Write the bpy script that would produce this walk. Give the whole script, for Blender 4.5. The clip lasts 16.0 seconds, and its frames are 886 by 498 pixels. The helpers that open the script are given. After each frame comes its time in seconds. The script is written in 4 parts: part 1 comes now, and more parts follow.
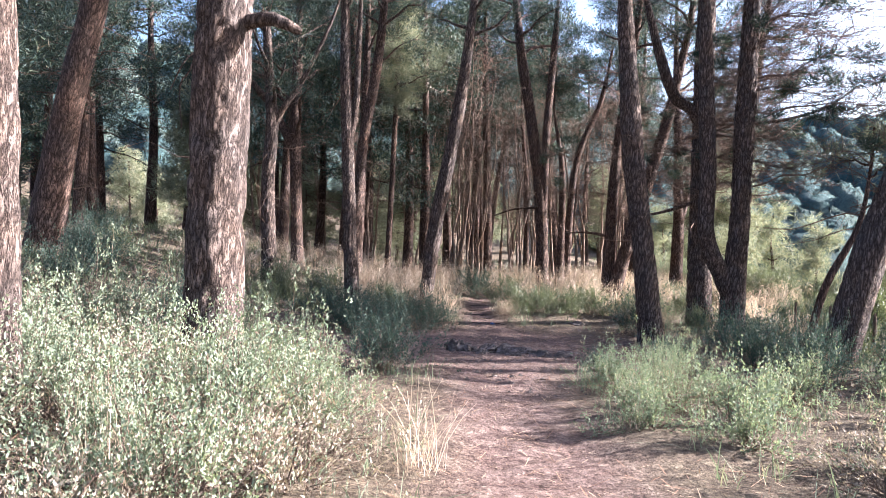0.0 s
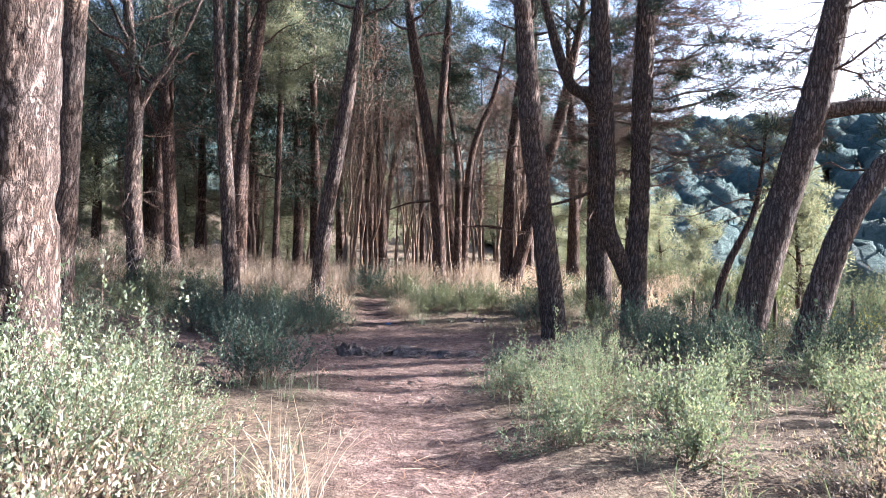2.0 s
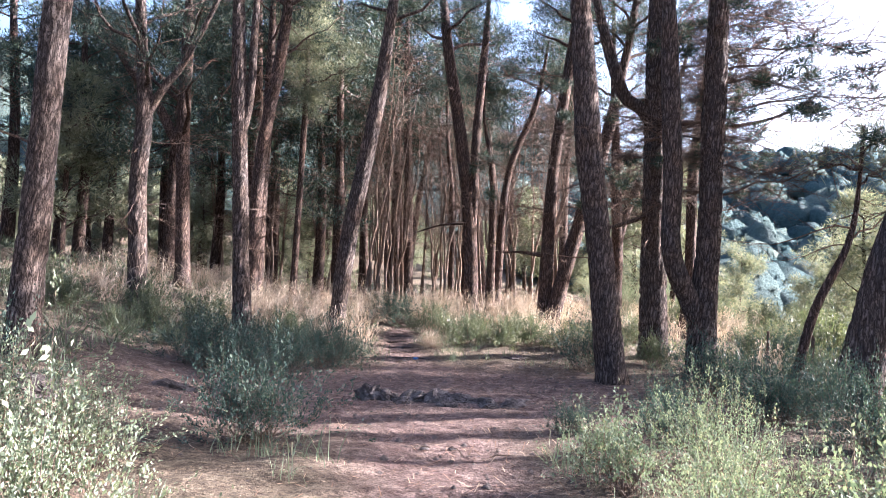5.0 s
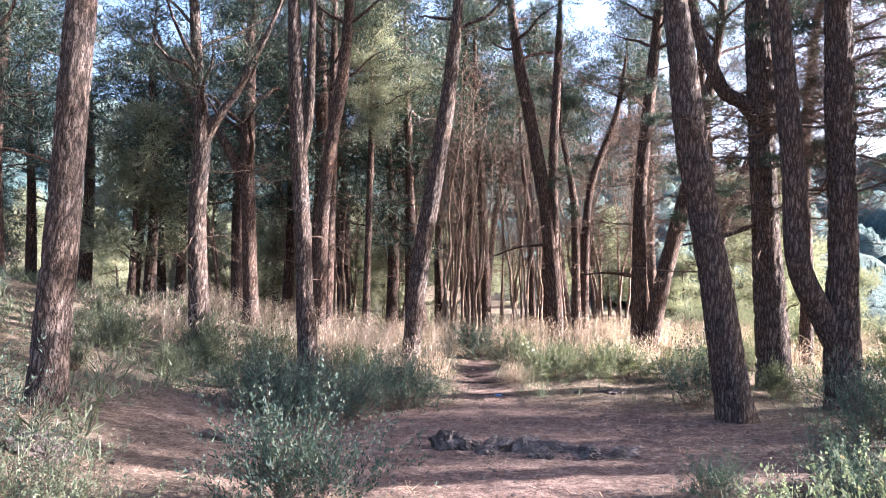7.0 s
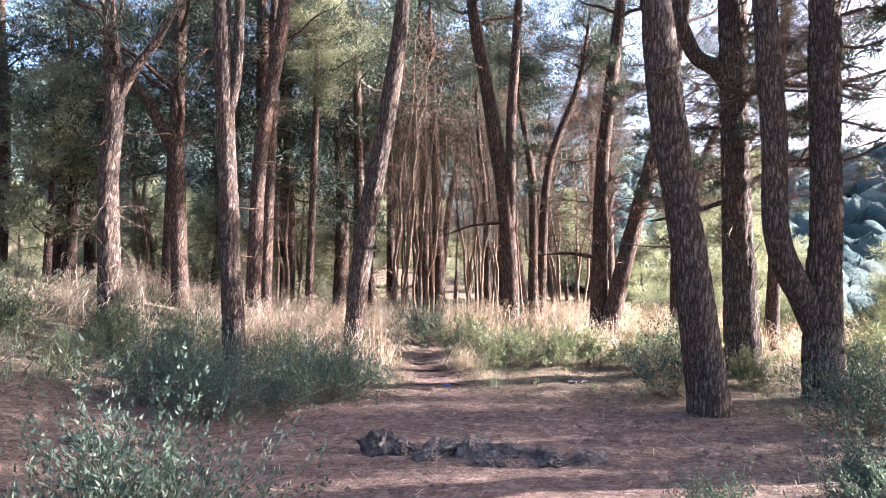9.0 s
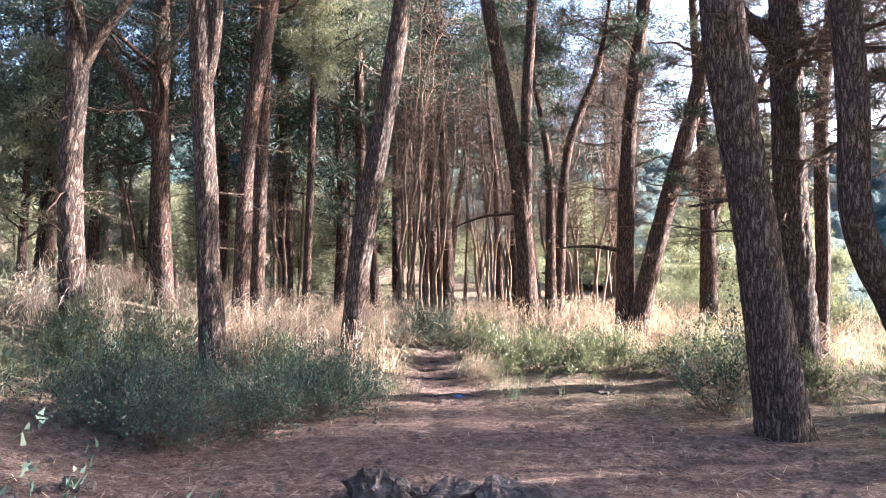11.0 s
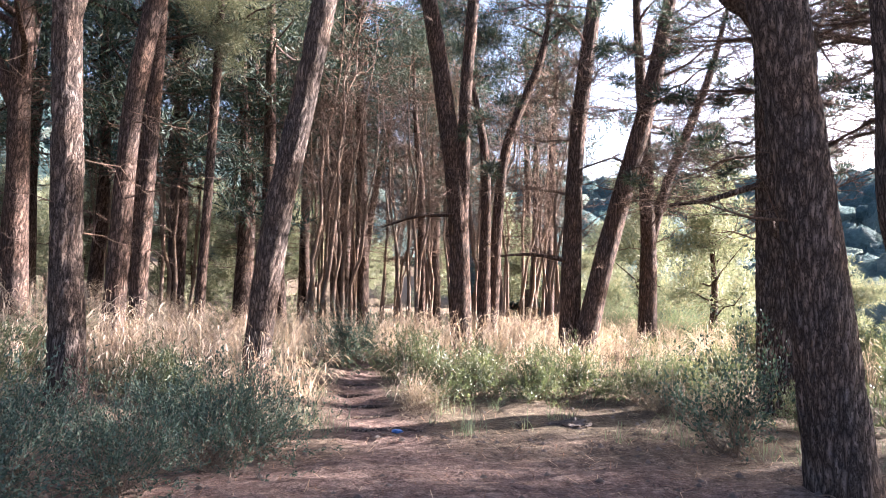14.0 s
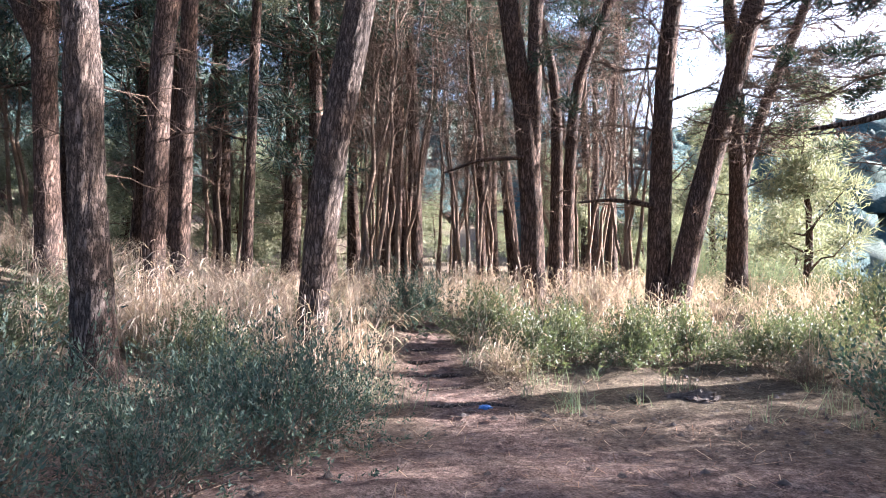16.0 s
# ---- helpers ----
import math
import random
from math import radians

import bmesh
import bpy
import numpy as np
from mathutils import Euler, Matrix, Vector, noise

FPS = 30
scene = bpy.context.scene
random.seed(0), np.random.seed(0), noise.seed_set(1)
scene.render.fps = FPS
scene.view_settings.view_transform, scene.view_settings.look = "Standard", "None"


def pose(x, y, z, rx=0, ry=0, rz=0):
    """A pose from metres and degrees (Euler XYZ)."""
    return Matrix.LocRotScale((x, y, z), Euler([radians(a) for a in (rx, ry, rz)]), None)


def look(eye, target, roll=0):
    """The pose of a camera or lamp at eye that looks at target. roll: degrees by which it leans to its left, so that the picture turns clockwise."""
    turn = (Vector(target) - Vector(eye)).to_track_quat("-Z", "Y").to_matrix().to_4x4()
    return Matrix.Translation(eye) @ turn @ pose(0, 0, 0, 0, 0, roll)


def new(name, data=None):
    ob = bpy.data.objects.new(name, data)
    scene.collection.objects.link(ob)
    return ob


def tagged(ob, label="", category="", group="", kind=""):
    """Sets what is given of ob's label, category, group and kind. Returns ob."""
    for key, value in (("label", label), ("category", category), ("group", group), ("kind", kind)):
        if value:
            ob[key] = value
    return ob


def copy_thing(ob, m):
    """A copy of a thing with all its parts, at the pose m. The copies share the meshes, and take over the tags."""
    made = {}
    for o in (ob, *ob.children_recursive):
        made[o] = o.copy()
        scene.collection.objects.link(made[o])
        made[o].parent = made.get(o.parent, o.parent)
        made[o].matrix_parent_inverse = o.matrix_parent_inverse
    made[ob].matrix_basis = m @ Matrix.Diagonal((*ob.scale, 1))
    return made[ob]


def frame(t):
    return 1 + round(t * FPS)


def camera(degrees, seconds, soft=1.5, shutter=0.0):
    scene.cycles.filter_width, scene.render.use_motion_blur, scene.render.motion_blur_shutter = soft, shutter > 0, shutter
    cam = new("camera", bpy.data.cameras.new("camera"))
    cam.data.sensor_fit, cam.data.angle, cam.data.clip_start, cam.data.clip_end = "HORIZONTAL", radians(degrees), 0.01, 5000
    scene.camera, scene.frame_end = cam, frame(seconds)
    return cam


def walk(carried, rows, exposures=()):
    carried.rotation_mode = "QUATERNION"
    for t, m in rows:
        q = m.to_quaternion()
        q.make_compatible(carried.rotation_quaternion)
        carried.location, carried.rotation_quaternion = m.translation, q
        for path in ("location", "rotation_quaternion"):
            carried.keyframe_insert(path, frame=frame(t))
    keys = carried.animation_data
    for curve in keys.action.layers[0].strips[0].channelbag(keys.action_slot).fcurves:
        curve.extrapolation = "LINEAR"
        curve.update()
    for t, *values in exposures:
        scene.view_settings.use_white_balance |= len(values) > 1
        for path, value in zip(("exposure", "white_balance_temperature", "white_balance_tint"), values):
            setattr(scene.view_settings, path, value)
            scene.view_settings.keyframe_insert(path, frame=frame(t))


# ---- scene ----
cam = camera(65.5, 16.0, soft=0.8)
PATH = [
    (0, (0.203, 0.555, 1.709), (0.182, 2.555, 1.67), 1.6),
    (0.5, (0.262, 0.893, 1.655), (0.399, 2.888, 1.626), 0.8),
    (1, (0.26, 1.235, 1.614), (0.556, 3.213, 1.589), 1.0),
    (1.5, (0.274, 1.503, 1.577), (0.567, 3.481, 1.542), 0.3),
    (2, (0.332, 1.867, 1.54), (0.611, 3.848, 1.507), 0.5),
    (2.5, (0.381, 2.197, 1.515), (0.702, 4.171, 1.513), 0.3),
    (3, (0.459, 2.549, 1.474), (0.771, 4.524, 1.509), 1.4),
    (5.5, (0.273, 4.42, 1.44), (0.446, 6.412, 1.493), 0.9),
    (6, (0.303, 4.862, 1.417), (0.353, 6.859, 1.522), -1.5),
    (6.5, (0.369, 5.327, 1.372), (0.289, 7.32, 1.511), -0.5),
    (7, (0.385, 5.698, 1.328), (0.375, 7.693, 1.461), -0.2),
    (7.5, (0.487, 6.012, 1.28), (0.54, 8.008, 1.394), 0.7),
    (8, (0.53, 6.407, 1.248), (0.595, 8.404, 1.342), 1.5),
    (8.5, (0.593, 6.802, 1.224), (0.706, 8.797, 1.316), 0.1),
    (11, (0.712, 9.087, 1.118), (0.802, 11.083, 1.208), -0.1),
    (11.5, (0.629, 9.482, 1.117), (0.672, 11.475, 1.283), 0.4),
    (12, (0.474, 9.967, 1.098), (0.439, 11.95, 1.357), 0.2),
    (12.5, (0.35, 10.394, 1.066), (0.222, 12.366, 1.376), 0.2),
    (13, (0.265, 10.724, 1.007), (0.272, 12.709, 1.253), -0.3),
    (13.5, (0.302, 11.114, 0.956), (0.477, 13.099, 1.128), 1.5),
    (14, (0.328, 11.546, 0.914), (0.699, 13.506, 1.06), 1.2),
    (14.5, (0.293, 11.957, 0.855), (0.686, 13.914, 0.986), 0.4),
    (15, (0.22, 12.414, 0.831), (0.528, 14.388, 0.921), 0.4),
    (15.5, (0.146, 12.881, 0.808), (0.434, 14.859, 0.87), 0.2),
    (16, (0.083, 13.319, 0.783), (0.335, 15.303, 0.811), 0.4),
]
walk(cam, [(t, look(eye, target, roll)) for t, eye, target, roll in PATH], [(0, 3.02, 5450, 17), (3, 3.05, 5400, 17), (5.5, 3.3, 5450, 20), (8.5, 3.62, 5700, 20), (11, 3.6, 5750, 20), (13, 3.55, 5900, 21), (16, 3.36, 5500, 17)])

# ---- light ----
SUN_AZ, SUN_EL = 84.0, 22.5          # degrees clockwise from +y, degrees above the horizon
world = bpy.data.worlds.new("world")
scene.world = world
world.use_nodes = True
wn = world.node_tree.nodes
sky = wn.new("ShaderNodeTexSky")
sky.sky_type = 'NISHITA'
sky.sun_disc = False
sky.sun_elevation, sky.sun_rotation = radians(SUN_EL), radians(SUN_AZ)
sky.air_density, sky.dust_density = 1.0, 5.0
wn["Background"].inputs["Strength"].default_value = 0.072
world.node_tree.links.new(sky.outputs["Color"], wn["Background"].inputs["Color"])
sun = new("sun", bpy.data.lights.new("sun", 'SUN'))
sun.data.energy, sun.data.angle, sun.data.color = 5.0, radians(0.55), (1.0, 0.9, 0.77)
sun_way = Vector((math.sin(radians(SUN_AZ)) * math.cos(radians(SUN_EL)), math.cos(radians(SUN_AZ)) * math.cos(radians(SUN_EL)), math.sin(radians(SUN_EL))))
sun.matrix_world = look(sun_way * 60, (0, 0, 0))

# ---- materials ----


def material(name, rough=0.9, gloss=0.2):
    m = bpy.data.materials.new(name)
    m.use_nodes = True
    b = m.node_tree.nodes["Principled BSDF"]
    b.inputs["Roughness"].default_value = rough
    b.inputs["Specular IOR Level"].default_value = gloss
    return m, m.node_tree.nodes, m.node_tree.links, b


def ramp(nodes, links, source, stops):
    r = nodes.new("ShaderNodeValToRGB")
    while len(r.color_ramp.elements) < len(stops):
        r.color_ramp.elements.new(0.5)
    for e, (p, c) in zip(r.color_ramp.elements, stops):
        e.position, e.color = p, (*c, 1)
    links.new(source, r.inputs["Fac"])
    return r.outputs["Color"]


def noise_node(nodes, links, vector, scale, detail=4.0, rough=0.6):
    n = nodes.new("ShaderNodeTexNoise")
    n.inputs["Scale"].default_value, n.inputs["Detail"].default_value, n.inputs["Roughness"].default_value = scale, detail, rough
    if vector is not None:
        links.new(vector, n.inputs["Vector"])
    return n.outputs["Fac"]


def mixed(nodes, links, fac, a, b, mode='MIX'):
    m = nodes.new("ShaderNodeMix")
    m.data_type, m.blend_type = 'RGBA', mode
    for sock, v in ((m.inputs[0], fac), (m.inputs[6], a), (m.inputs[7], b)):
        if isinstance(v, (int, float)):
            sock.default_value = v
        elif isinstance(v, tuple):
            sock.default_value = (*v, 1)
        else:
            links.new(v, sock)
    return m.outputs[2]


def bump_into(nodes, links, bsdf, height, strength, distance):
    b = nodes.new("ShaderNodeBump")
    b.inputs["Strength"].default_value, b.inputs["Distance"].default_value = strength, distance
    links.new(height, b.inputs["Height"])
    links.new(b.outputs["Normal"], bsdf.inputs["Normal"])


def bark_material(name, dark, mid, pale, stretch=0.15, scale=30):
    m, n, l, b = material(name, 0.92, 0.15)
    co = n.new("ShaderNodeTexCoord")
    mp = n.new("ShaderNodeMapping")
    mp.inputs["Scale"].default_value = (1, 1, stretch)
    l.new(co.outputs["Object"], mp.inputs["Vector"])
    vo = n.new("ShaderNodeTexVoronoi")
    vo.feature = 'DISTANCE_TO_EDGE'
    vo.inputs["Scale"].default_value = scale
    warp = noise_node(n, l, mp.outputs["Vector"], 13, 5, 0.65)
    add = n.new("ShaderNodeVectorMath")
    add.operation = 'MULTIPLY_ADD'
    add.inputs[1].default_value = (0.34, 0.3, 0.22)
    l.new(warp, add.inputs[0])
    l.new(mp.outputs["Vector"], add.inputs[2])
    l.new(add.outputs["Vector"], vo.inputs["Vector"])
    plates = ramp(n, l, vo.outputs["Distance"], [(0.0, dark), (0.07, tuple(0.4 * a + 0.65 * b for a, b in zip(dark, mid))), (0.13, mid), (0.4, pale)])
    fine = noise_node(n, l, co.outputs["Object"], 60, 5)
    tone = ramp(n, l, fine, [(0.3, (0.62, 0.6, 0.58)), (0.72, (1.15, 1.12, 1.1))])
    col = mixed(n, l, 1.0, plates, tone, 'MULTIPLY')
    blot = noise_node(n, l, co.outputs["Object"], 1.6, 3)
    tint = ramp(n, l, blot, [(0.35, (0.8, 0.82, 0.86)), (0.65, (1.12, 1.0, 0.9))])
    l.new(mixed(n, l, 1.0, col, tint, 'MULTIPLY'), b.inputs["Base Color"])
    hgt = n.new("ShaderNodeMath")
    hgt.operation = 'MULTIPLY_ADD'
    hgt.inputs[1].default_value = 0.25
    l.new(fine, hgt.inputs[0])
    lim = n.new("ShaderNodeMath")
    lim.operation = 'MINIMUM'
    lim.inputs[1].default_value = 0.3
    l.new(vo.outputs["Distance"], lim.inputs[0])
    l.new(lim.outputs[0], hgt.inputs[2])
    bump_into(n, l, b, hgt.outputs[0], 0.9, 0.05)
    return m


def leaf_material(name, stops, through_col, trans=0.35, rough=0.6, gloss=0.25):
    """Thin leaf: gloss and diffuse in front, some light let through."""
    m, n, l, b = material(name, rough, gloss)
    g = n.new("ShaderNodeNewGeometry")
    col = ramp(n, l, g.outputs["Random Per Island"], stops)
    pos = noise_node(n, l, g.outputs["Position"], 1.7, 3)
    tone = ramp(n, l, pos, [(0.3, (0.72, 0.75, 0.74)), (0.7, (1.22, 1.18, 1.08))])
    col = mixed(n, l, 1.0, col, tone, 'MULTIPLY')
    l.new(col, b.inputs["Base Color"])
    t = n.new("ShaderNodeBsdfTranslucent")
    l.new(mixed(n, l, 1.0, col, through_col, 'MULTIPLY'), t.inputs["Color"])
    mx = n.new("ShaderNodeMixShader")
    mx.inputs[0].default_value = trans
    l.new(b.outputs[0], mx.inputs[1])
    l.new(t.outputs[0], mx.inputs[2])
    l.new(mx.outputs[0], n["Material Output"].inputs["Surface"])
    return m


BARK = bark_material("pine_bark", (0.02, 0.015, 0.013), (0.088, 0.07, 0.061), (0.235, 0.195, 0.172), 0.24, 15)
BARK_FAR = bark_material("pine_bark_reddish", (0.019, 0.014, 0.011), (0.085, 0.06, 0.05), (0.215, 0.16, 0.135), 0.24, 16)
DEADWOOD = bark_material("dead_branch_wood", (0.07, 0.05, 0.04), (0.16, 0.115, 0.09), (0.26, 0.2, 0.16), 0.5, 40)
TWIG = bark_material("twig_wood", (0.12, 0.09, 0.07), (0.24, 0.185, 0.145), (0.38, 0.31, 0.25), 0.4, 60)
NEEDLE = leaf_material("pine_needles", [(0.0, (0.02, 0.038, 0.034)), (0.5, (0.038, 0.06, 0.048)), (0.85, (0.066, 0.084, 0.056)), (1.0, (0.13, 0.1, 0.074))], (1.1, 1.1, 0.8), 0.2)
# paler copy of the needles, sunlight put into the colour
NEEDLE_SUNLIT = leaf_material("pine_needles_sunlit", [(0.0, (0.13, 0.145, 0.098)), (0.6, (0.21, 0.22, 0.15)), (1.0, (0.29, 0.28, 0.21))], (1.08, 1.1, 0.88), 0.4)
LEAF_GREY = leaf_material("grey_green_leaf", [(0.0, (0.115, 0.145, 0.105)), (0.5, (0.178, 0.205, 0.15)), (0.92, (0.245, 0.268, 0.2)), (1.0, (0.27, 0.225, 0.165))], (1.1, 1.15, 0.75), 0.3, 0.8, 0.08)
LEAF_BLUE = leaf_material("dusky_green_leaf", [(0.0, (0.034, 0.058, 0.052)), (0.6, (0.066, 0.095, 0.08)), (1.0, (0.11, 0.135, 0.105))], (1.1, 1.15, 0.8), 0.25, 0.65, 0.15)
LEAF_GREEN = leaf_material("fresh_green_leaf", [(0.0, (0.062, 0.08, 0.05)), (0.6, (0.1, 0.12, 0.078)), (1.0, (0.17, 0.175, 0.12))], (1.15, 1.15, 0.65), 0.35, 0.5, 0.4)
STRAW = leaf_material("dry_straw", [(0.0, (0.27, 0.205, 0.165)), (0.5, (0.45, 0.365, 0.305)), (1.0, (0.6, 0.52, 0.44))], (1.1, 1.0, 0.8), 0.4, 0.7, 0.2)
DRYLEAF = leaf_material("dry_shrub_leaf", [(0.0, (0.2, 0.165, 0.135)), (0.5, (0.28, 0.235, 0.195)), (1.0, (0.34, 0.3, 0.25))], (1.1, 1.0, 0.7), 0.3, 0.7, 0.2)
LITTER = leaf_material("fallen_needles", [(0.0, (0.09, 0.055, 0.04)), (0.6, (0.25, 0.15, 0.1)), (1.0, (0.45, 0.34, 0.24))], (1, 0.9, 0.8), 0.1, 0.8, 0.15)


def soil_material():
    m, n, l, b = material("soil", 0.95, 0.1)
    g = n.new("ShaderNodeNewGeometry")
    p = g.outputs["Position"]
    at = n.new("ShaderNodeAttribute")
    at.attribute_name = "trodden"
    big = noise_node(n, l, p, 0.9, 5)
    mid = noise_node(n, l, p, 7, 6, 0.65)
    fine = noise_node(n, l, p, 60, 6, 0.7)
    path_col = ramp(n, l, mid, [(0.3, (0.085, 0.052, 0.045)), (0.5, (0.15, 0.103, 0.087)), (0.7, (0.26, 0.19, 0.16))])
    wild_col = ramp(n, l, mid, [(0.3, (0.065, 0.05, 0.037)), (0.5, (0.12, 0.093, 0.066)), (0.72, (0.2, 0.165, 0.115))])
    edge = n.new("ShaderNodeMath")
    edge.operation = 'MULTIPLY_ADD'
    edge.inputs[1].default_value = 0.9
    l.new(big, edge.inputs[0])
    off = n.new("ShaderNodeMath")
    off.operation = 'SUBTRACT'
    off.inputs[1].default_value = 0.45
    l.new(at.outputs["Fac"], off.inputs[0])
    l.new(off.outputs[0], edge.inputs[2])
    edge.use_clamp = True
    col = mixed(n, l, edge.outputs[0], wild_col, path_col)
    grit = ramp(n, l, fine, [(0.34, (0.45, 0.43, 0.42)), (0.5, (1, 1, 1)), (0.68, (1.45, 1.42, 1.38))])
    rub = noise_node(n, l, p, 24, 5, 0.7)
    clump = ramp(n, l, rub, [(0.36, (0.5, 0.47, 0.46)), (0.52, (0.95, 0.95, 0.95)), (0.68, (1.3, 1.27, 1.22))])
    col = mixed(n, l, 1.0, col, clump, 'MULTIPLY')
    l.new(mixed(n, l, 1.0, col, grit, 'MULTIPLY'), b.inputs["Base Color"])
    hs = n.new("ShaderNodeMath")
    hs.operation = 'MULTIPLY_ADD'
    hs.inputs[1].default_value = 0.35
    l.new(fine, hs.inputs[0])
    l.new(mid, hs.inputs[2])
    bump_into(n, l, b, hs.outputs[0], 1.0, 0.08)
    return m


def rock_material():
    m, n, l, b = material("limestone", 0.9, 0.2)
    co = n.new("ShaderNodeTexCoord")
    a = noise_node(n, l, co.outputs["Object"], 7, 8, 0.7)
    c = ramp(n, l, a, [(0.3, (0.03, 0.024, 0.021)), (0.5, (0.085, 0.068, 0.06)), (0.7, (0.2, 0.165, 0.145))])
    l.new(c, b.inputs["Base Color"])
    f = noise_node(n, l, co.outputs["Object"], 30, 8, 0.75)
    bump_into(n, l, b, f, 1.0, 0.04)
    return m


SOIL, ROCK = soil_material(), rock_material()

# ---- mesh helpers ----


def mesh_from(name, verts, faces, mat, smooth=False):
    """A mesh from an (n, 3) array of places and an (m, k) array of corners."""
    verts, faces = np.asarray(verts, dtype=np.float32), np.asarray(faces, dtype=np.int32)
    me = bpy.data.meshes.new(name)
    me.vertices.add(len(verts))
    me.vertices.foreach_set("co", verts.ravel())
    me.loops.add(faces.size)
    me.loops.foreach_set("vertex_index", faces.ravel())
    me.polygons.add(len(faces))
    me.polygons.foreach_set("loop_start", np.arange(len(faces), dtype=np.int32) * faces.shape[1])
    if smooth:
        me.polygons.foreach_set("use_smooth", np.ones(len(faces), dtype=bool))
    me.update(calc_edges=True)
    me.materials.append(mat)
    return me


def part(name, me, parent=None, label=""):
    ob = new(name, me)
    ob.parent = parent
    return tagged(ob, label=label)


def joined(pieces):
    """Several (verts, faces) as one."""
    vs, fs, k = [], [], 0
    for v, f in pieces:
        vs.append(v)
        fs.append(f + k)
        k += len(v)
    return np.concatenate(vs), np.concatenate(fs)


def smooth_line(points, step):
    """A Catmull-Rom line through (x, y, z, r) points, about one sample every step metres."""
    p = np.array(points, dtype=float)
    p = np.vstack([2 * p[0] - p[1], p, 2 * p[-1] - p[-2]])
    out = []
    for i in range(1, len(p) - 2):
        n = max(2, int(np.linalg.norm(p[i + 1, :3] - p[i, :3]) / step))
        for t in np.arange(n) / n:
            a, b, c, d = p[i - 1], p[i], p[i + 1], p[i + 2]
            out.append(0.5 * (2 * b + (c - a) * t + (2 * a - 5 * b + 4 * c - d) * t * t + (3 * b - a - 3 * c + d) * t ** 3))
    out.append(p[-2])
    out = np.array(out)
    out[:, 3] = np.maximum(out[:, 3], 0.002)
    return out


def tube(line, sides):
    """A tapered tube along (x, y, z, r) samples."""
    line = np.asarray(line, dtype=float)
    way = np.gradient(line[:, :3], axis=0)
    way /= np.linalg.norm(way, axis=1)[:, None] + 1e-9
    ref = np.array([0.0, 1.0, 0.0]) if abs(way[0, 1]) < 0.8 else np.array([1.0, 0.0, 0.0])
    u = np.cross(way, ref)
    u /= np.linalg.norm(u, axis=1)[:, None] + 1e-9
    w = np.cross(way, u)
    a = np.linspace(0, 2 * np.pi, sides, endpoint=False)
    v = line[:, None, :3] + line[:, None, 3:4] * (np.cos(a)[None, :, None] * u[:, None] + np.sin(a)[None, :, None] * w[:, None])
    n = len(line)
    i, j = np.meshgrid(np.arange(n - 1), np.arange(sides), indexing="ij")
    jn = (j + 1) % sides
    f = np.stack([i * sides + j, (i + 1) * sides + j, (i + 1) * sides + jn, i * sides + jn], axis=-1).reshape(-1, 4)
    return v.reshape(-1, 3), f


def lattice(rng, u, v, nu):
    """Smooth value noise on a roll of nu cells around and any length along."""
    g = rng.random((nu, 97))
    iu, iv = np.floor(u).astype(int), np.floor(v).astype(int)
    fu, fv = u - iu, v - iv
    fu, fv = fu * fu * (3 - 2 * fu), fv * fv * (3 - 2 * fv)
    a, b = g[iu % nu, iv % 97], g[(iu + 1) % nu, iv % 97]
    c, d = g[iu % nu, (iv + 1) % 97], g[(iu + 1) % nu, (iv + 1) % 97]
    return (a * (1 - fu) + b * fu) * (1 - fv) + (c * (1 - fu) + d * fu) * fv


def barked(line, sides, rng, depth, around=15):
    """A trunk whose surface is broken into long plates with furrows between."""
    v, f = tube(line, sides)
    n = len(line)
    ring = v.reshape(n, sides, 3)
    mid = line[:, None, :3]
    out = ring - mid
    out /= np.linalg.norm(out, axis=2)[..., None] + 1e-9
    a = np.linspace(0, around, sides, endpoint=False)[None, :] + np.zeros((n, 1))
    s = np.concatenate([[0], np.cumsum(np.linalg.norm(np.diff(line[:, :3], axis=0), axis=1))])[:, None] + np.zeros((1, sides))
    k1 = lattice(rng, a + 0.8 * lattice(rng, a, s * 5, around), s * 3.2, around)
    k2 = lattice(rng, a * 2, s * 7, around * 2)
    crack = np.clip(np.abs(k1 - 0.5) * 7, 0, 1) * (0.6 + 0.4 * np.clip(np.abs(k2 - 0.5) * 6, 0, 1))
    big = lattice(rng, a / 5, s * 0.9, around // 5)
    ring = ring + out * (depth * (crack - 0.7) + 0.12 * line[:, None, 3] * (big - 0.5))[..., None]
    return ring.reshape(-1, 3), f


def blades(centres, radii, per, length, width, rng, flat=0.65, up=0.35):
    """Clumps of needle sprays round the centres: one thin triangle each, pointing outwards and up."""
    c = np.repeat(np.asarray(centres, float), per, axis=0)
    r = np.repeat(np.asarray(radii, float), per)
    d = rng.normal(size=(len(c), 3))
    d /= np.linalg.norm(d, axis=1)[:, None]
    p = c + d * (r * rng.random(len(c)) ** 0.45)[:, None] * np.array([1, 1, flat])
    w = d + rng.normal(size=d.shape) * 0.55 + np.array([0, 0, up])
    w /= np.linalg.norm(w, axis=1)[:, None]
    side = np.cross(w, rng.normal(size=d.shape))
    side /= np.linalg.norm(side, axis=1)[:, None] + 1e-9
    ln = length * (0.6 + 0.8 * rng.random(len(c)))[:, None]
    v = np.stack([p - side * width, p + side * width, p + w * ln], axis=1).reshape(-1, 3)
    return v, np.arange(len(v)).reshape(-1, 3)


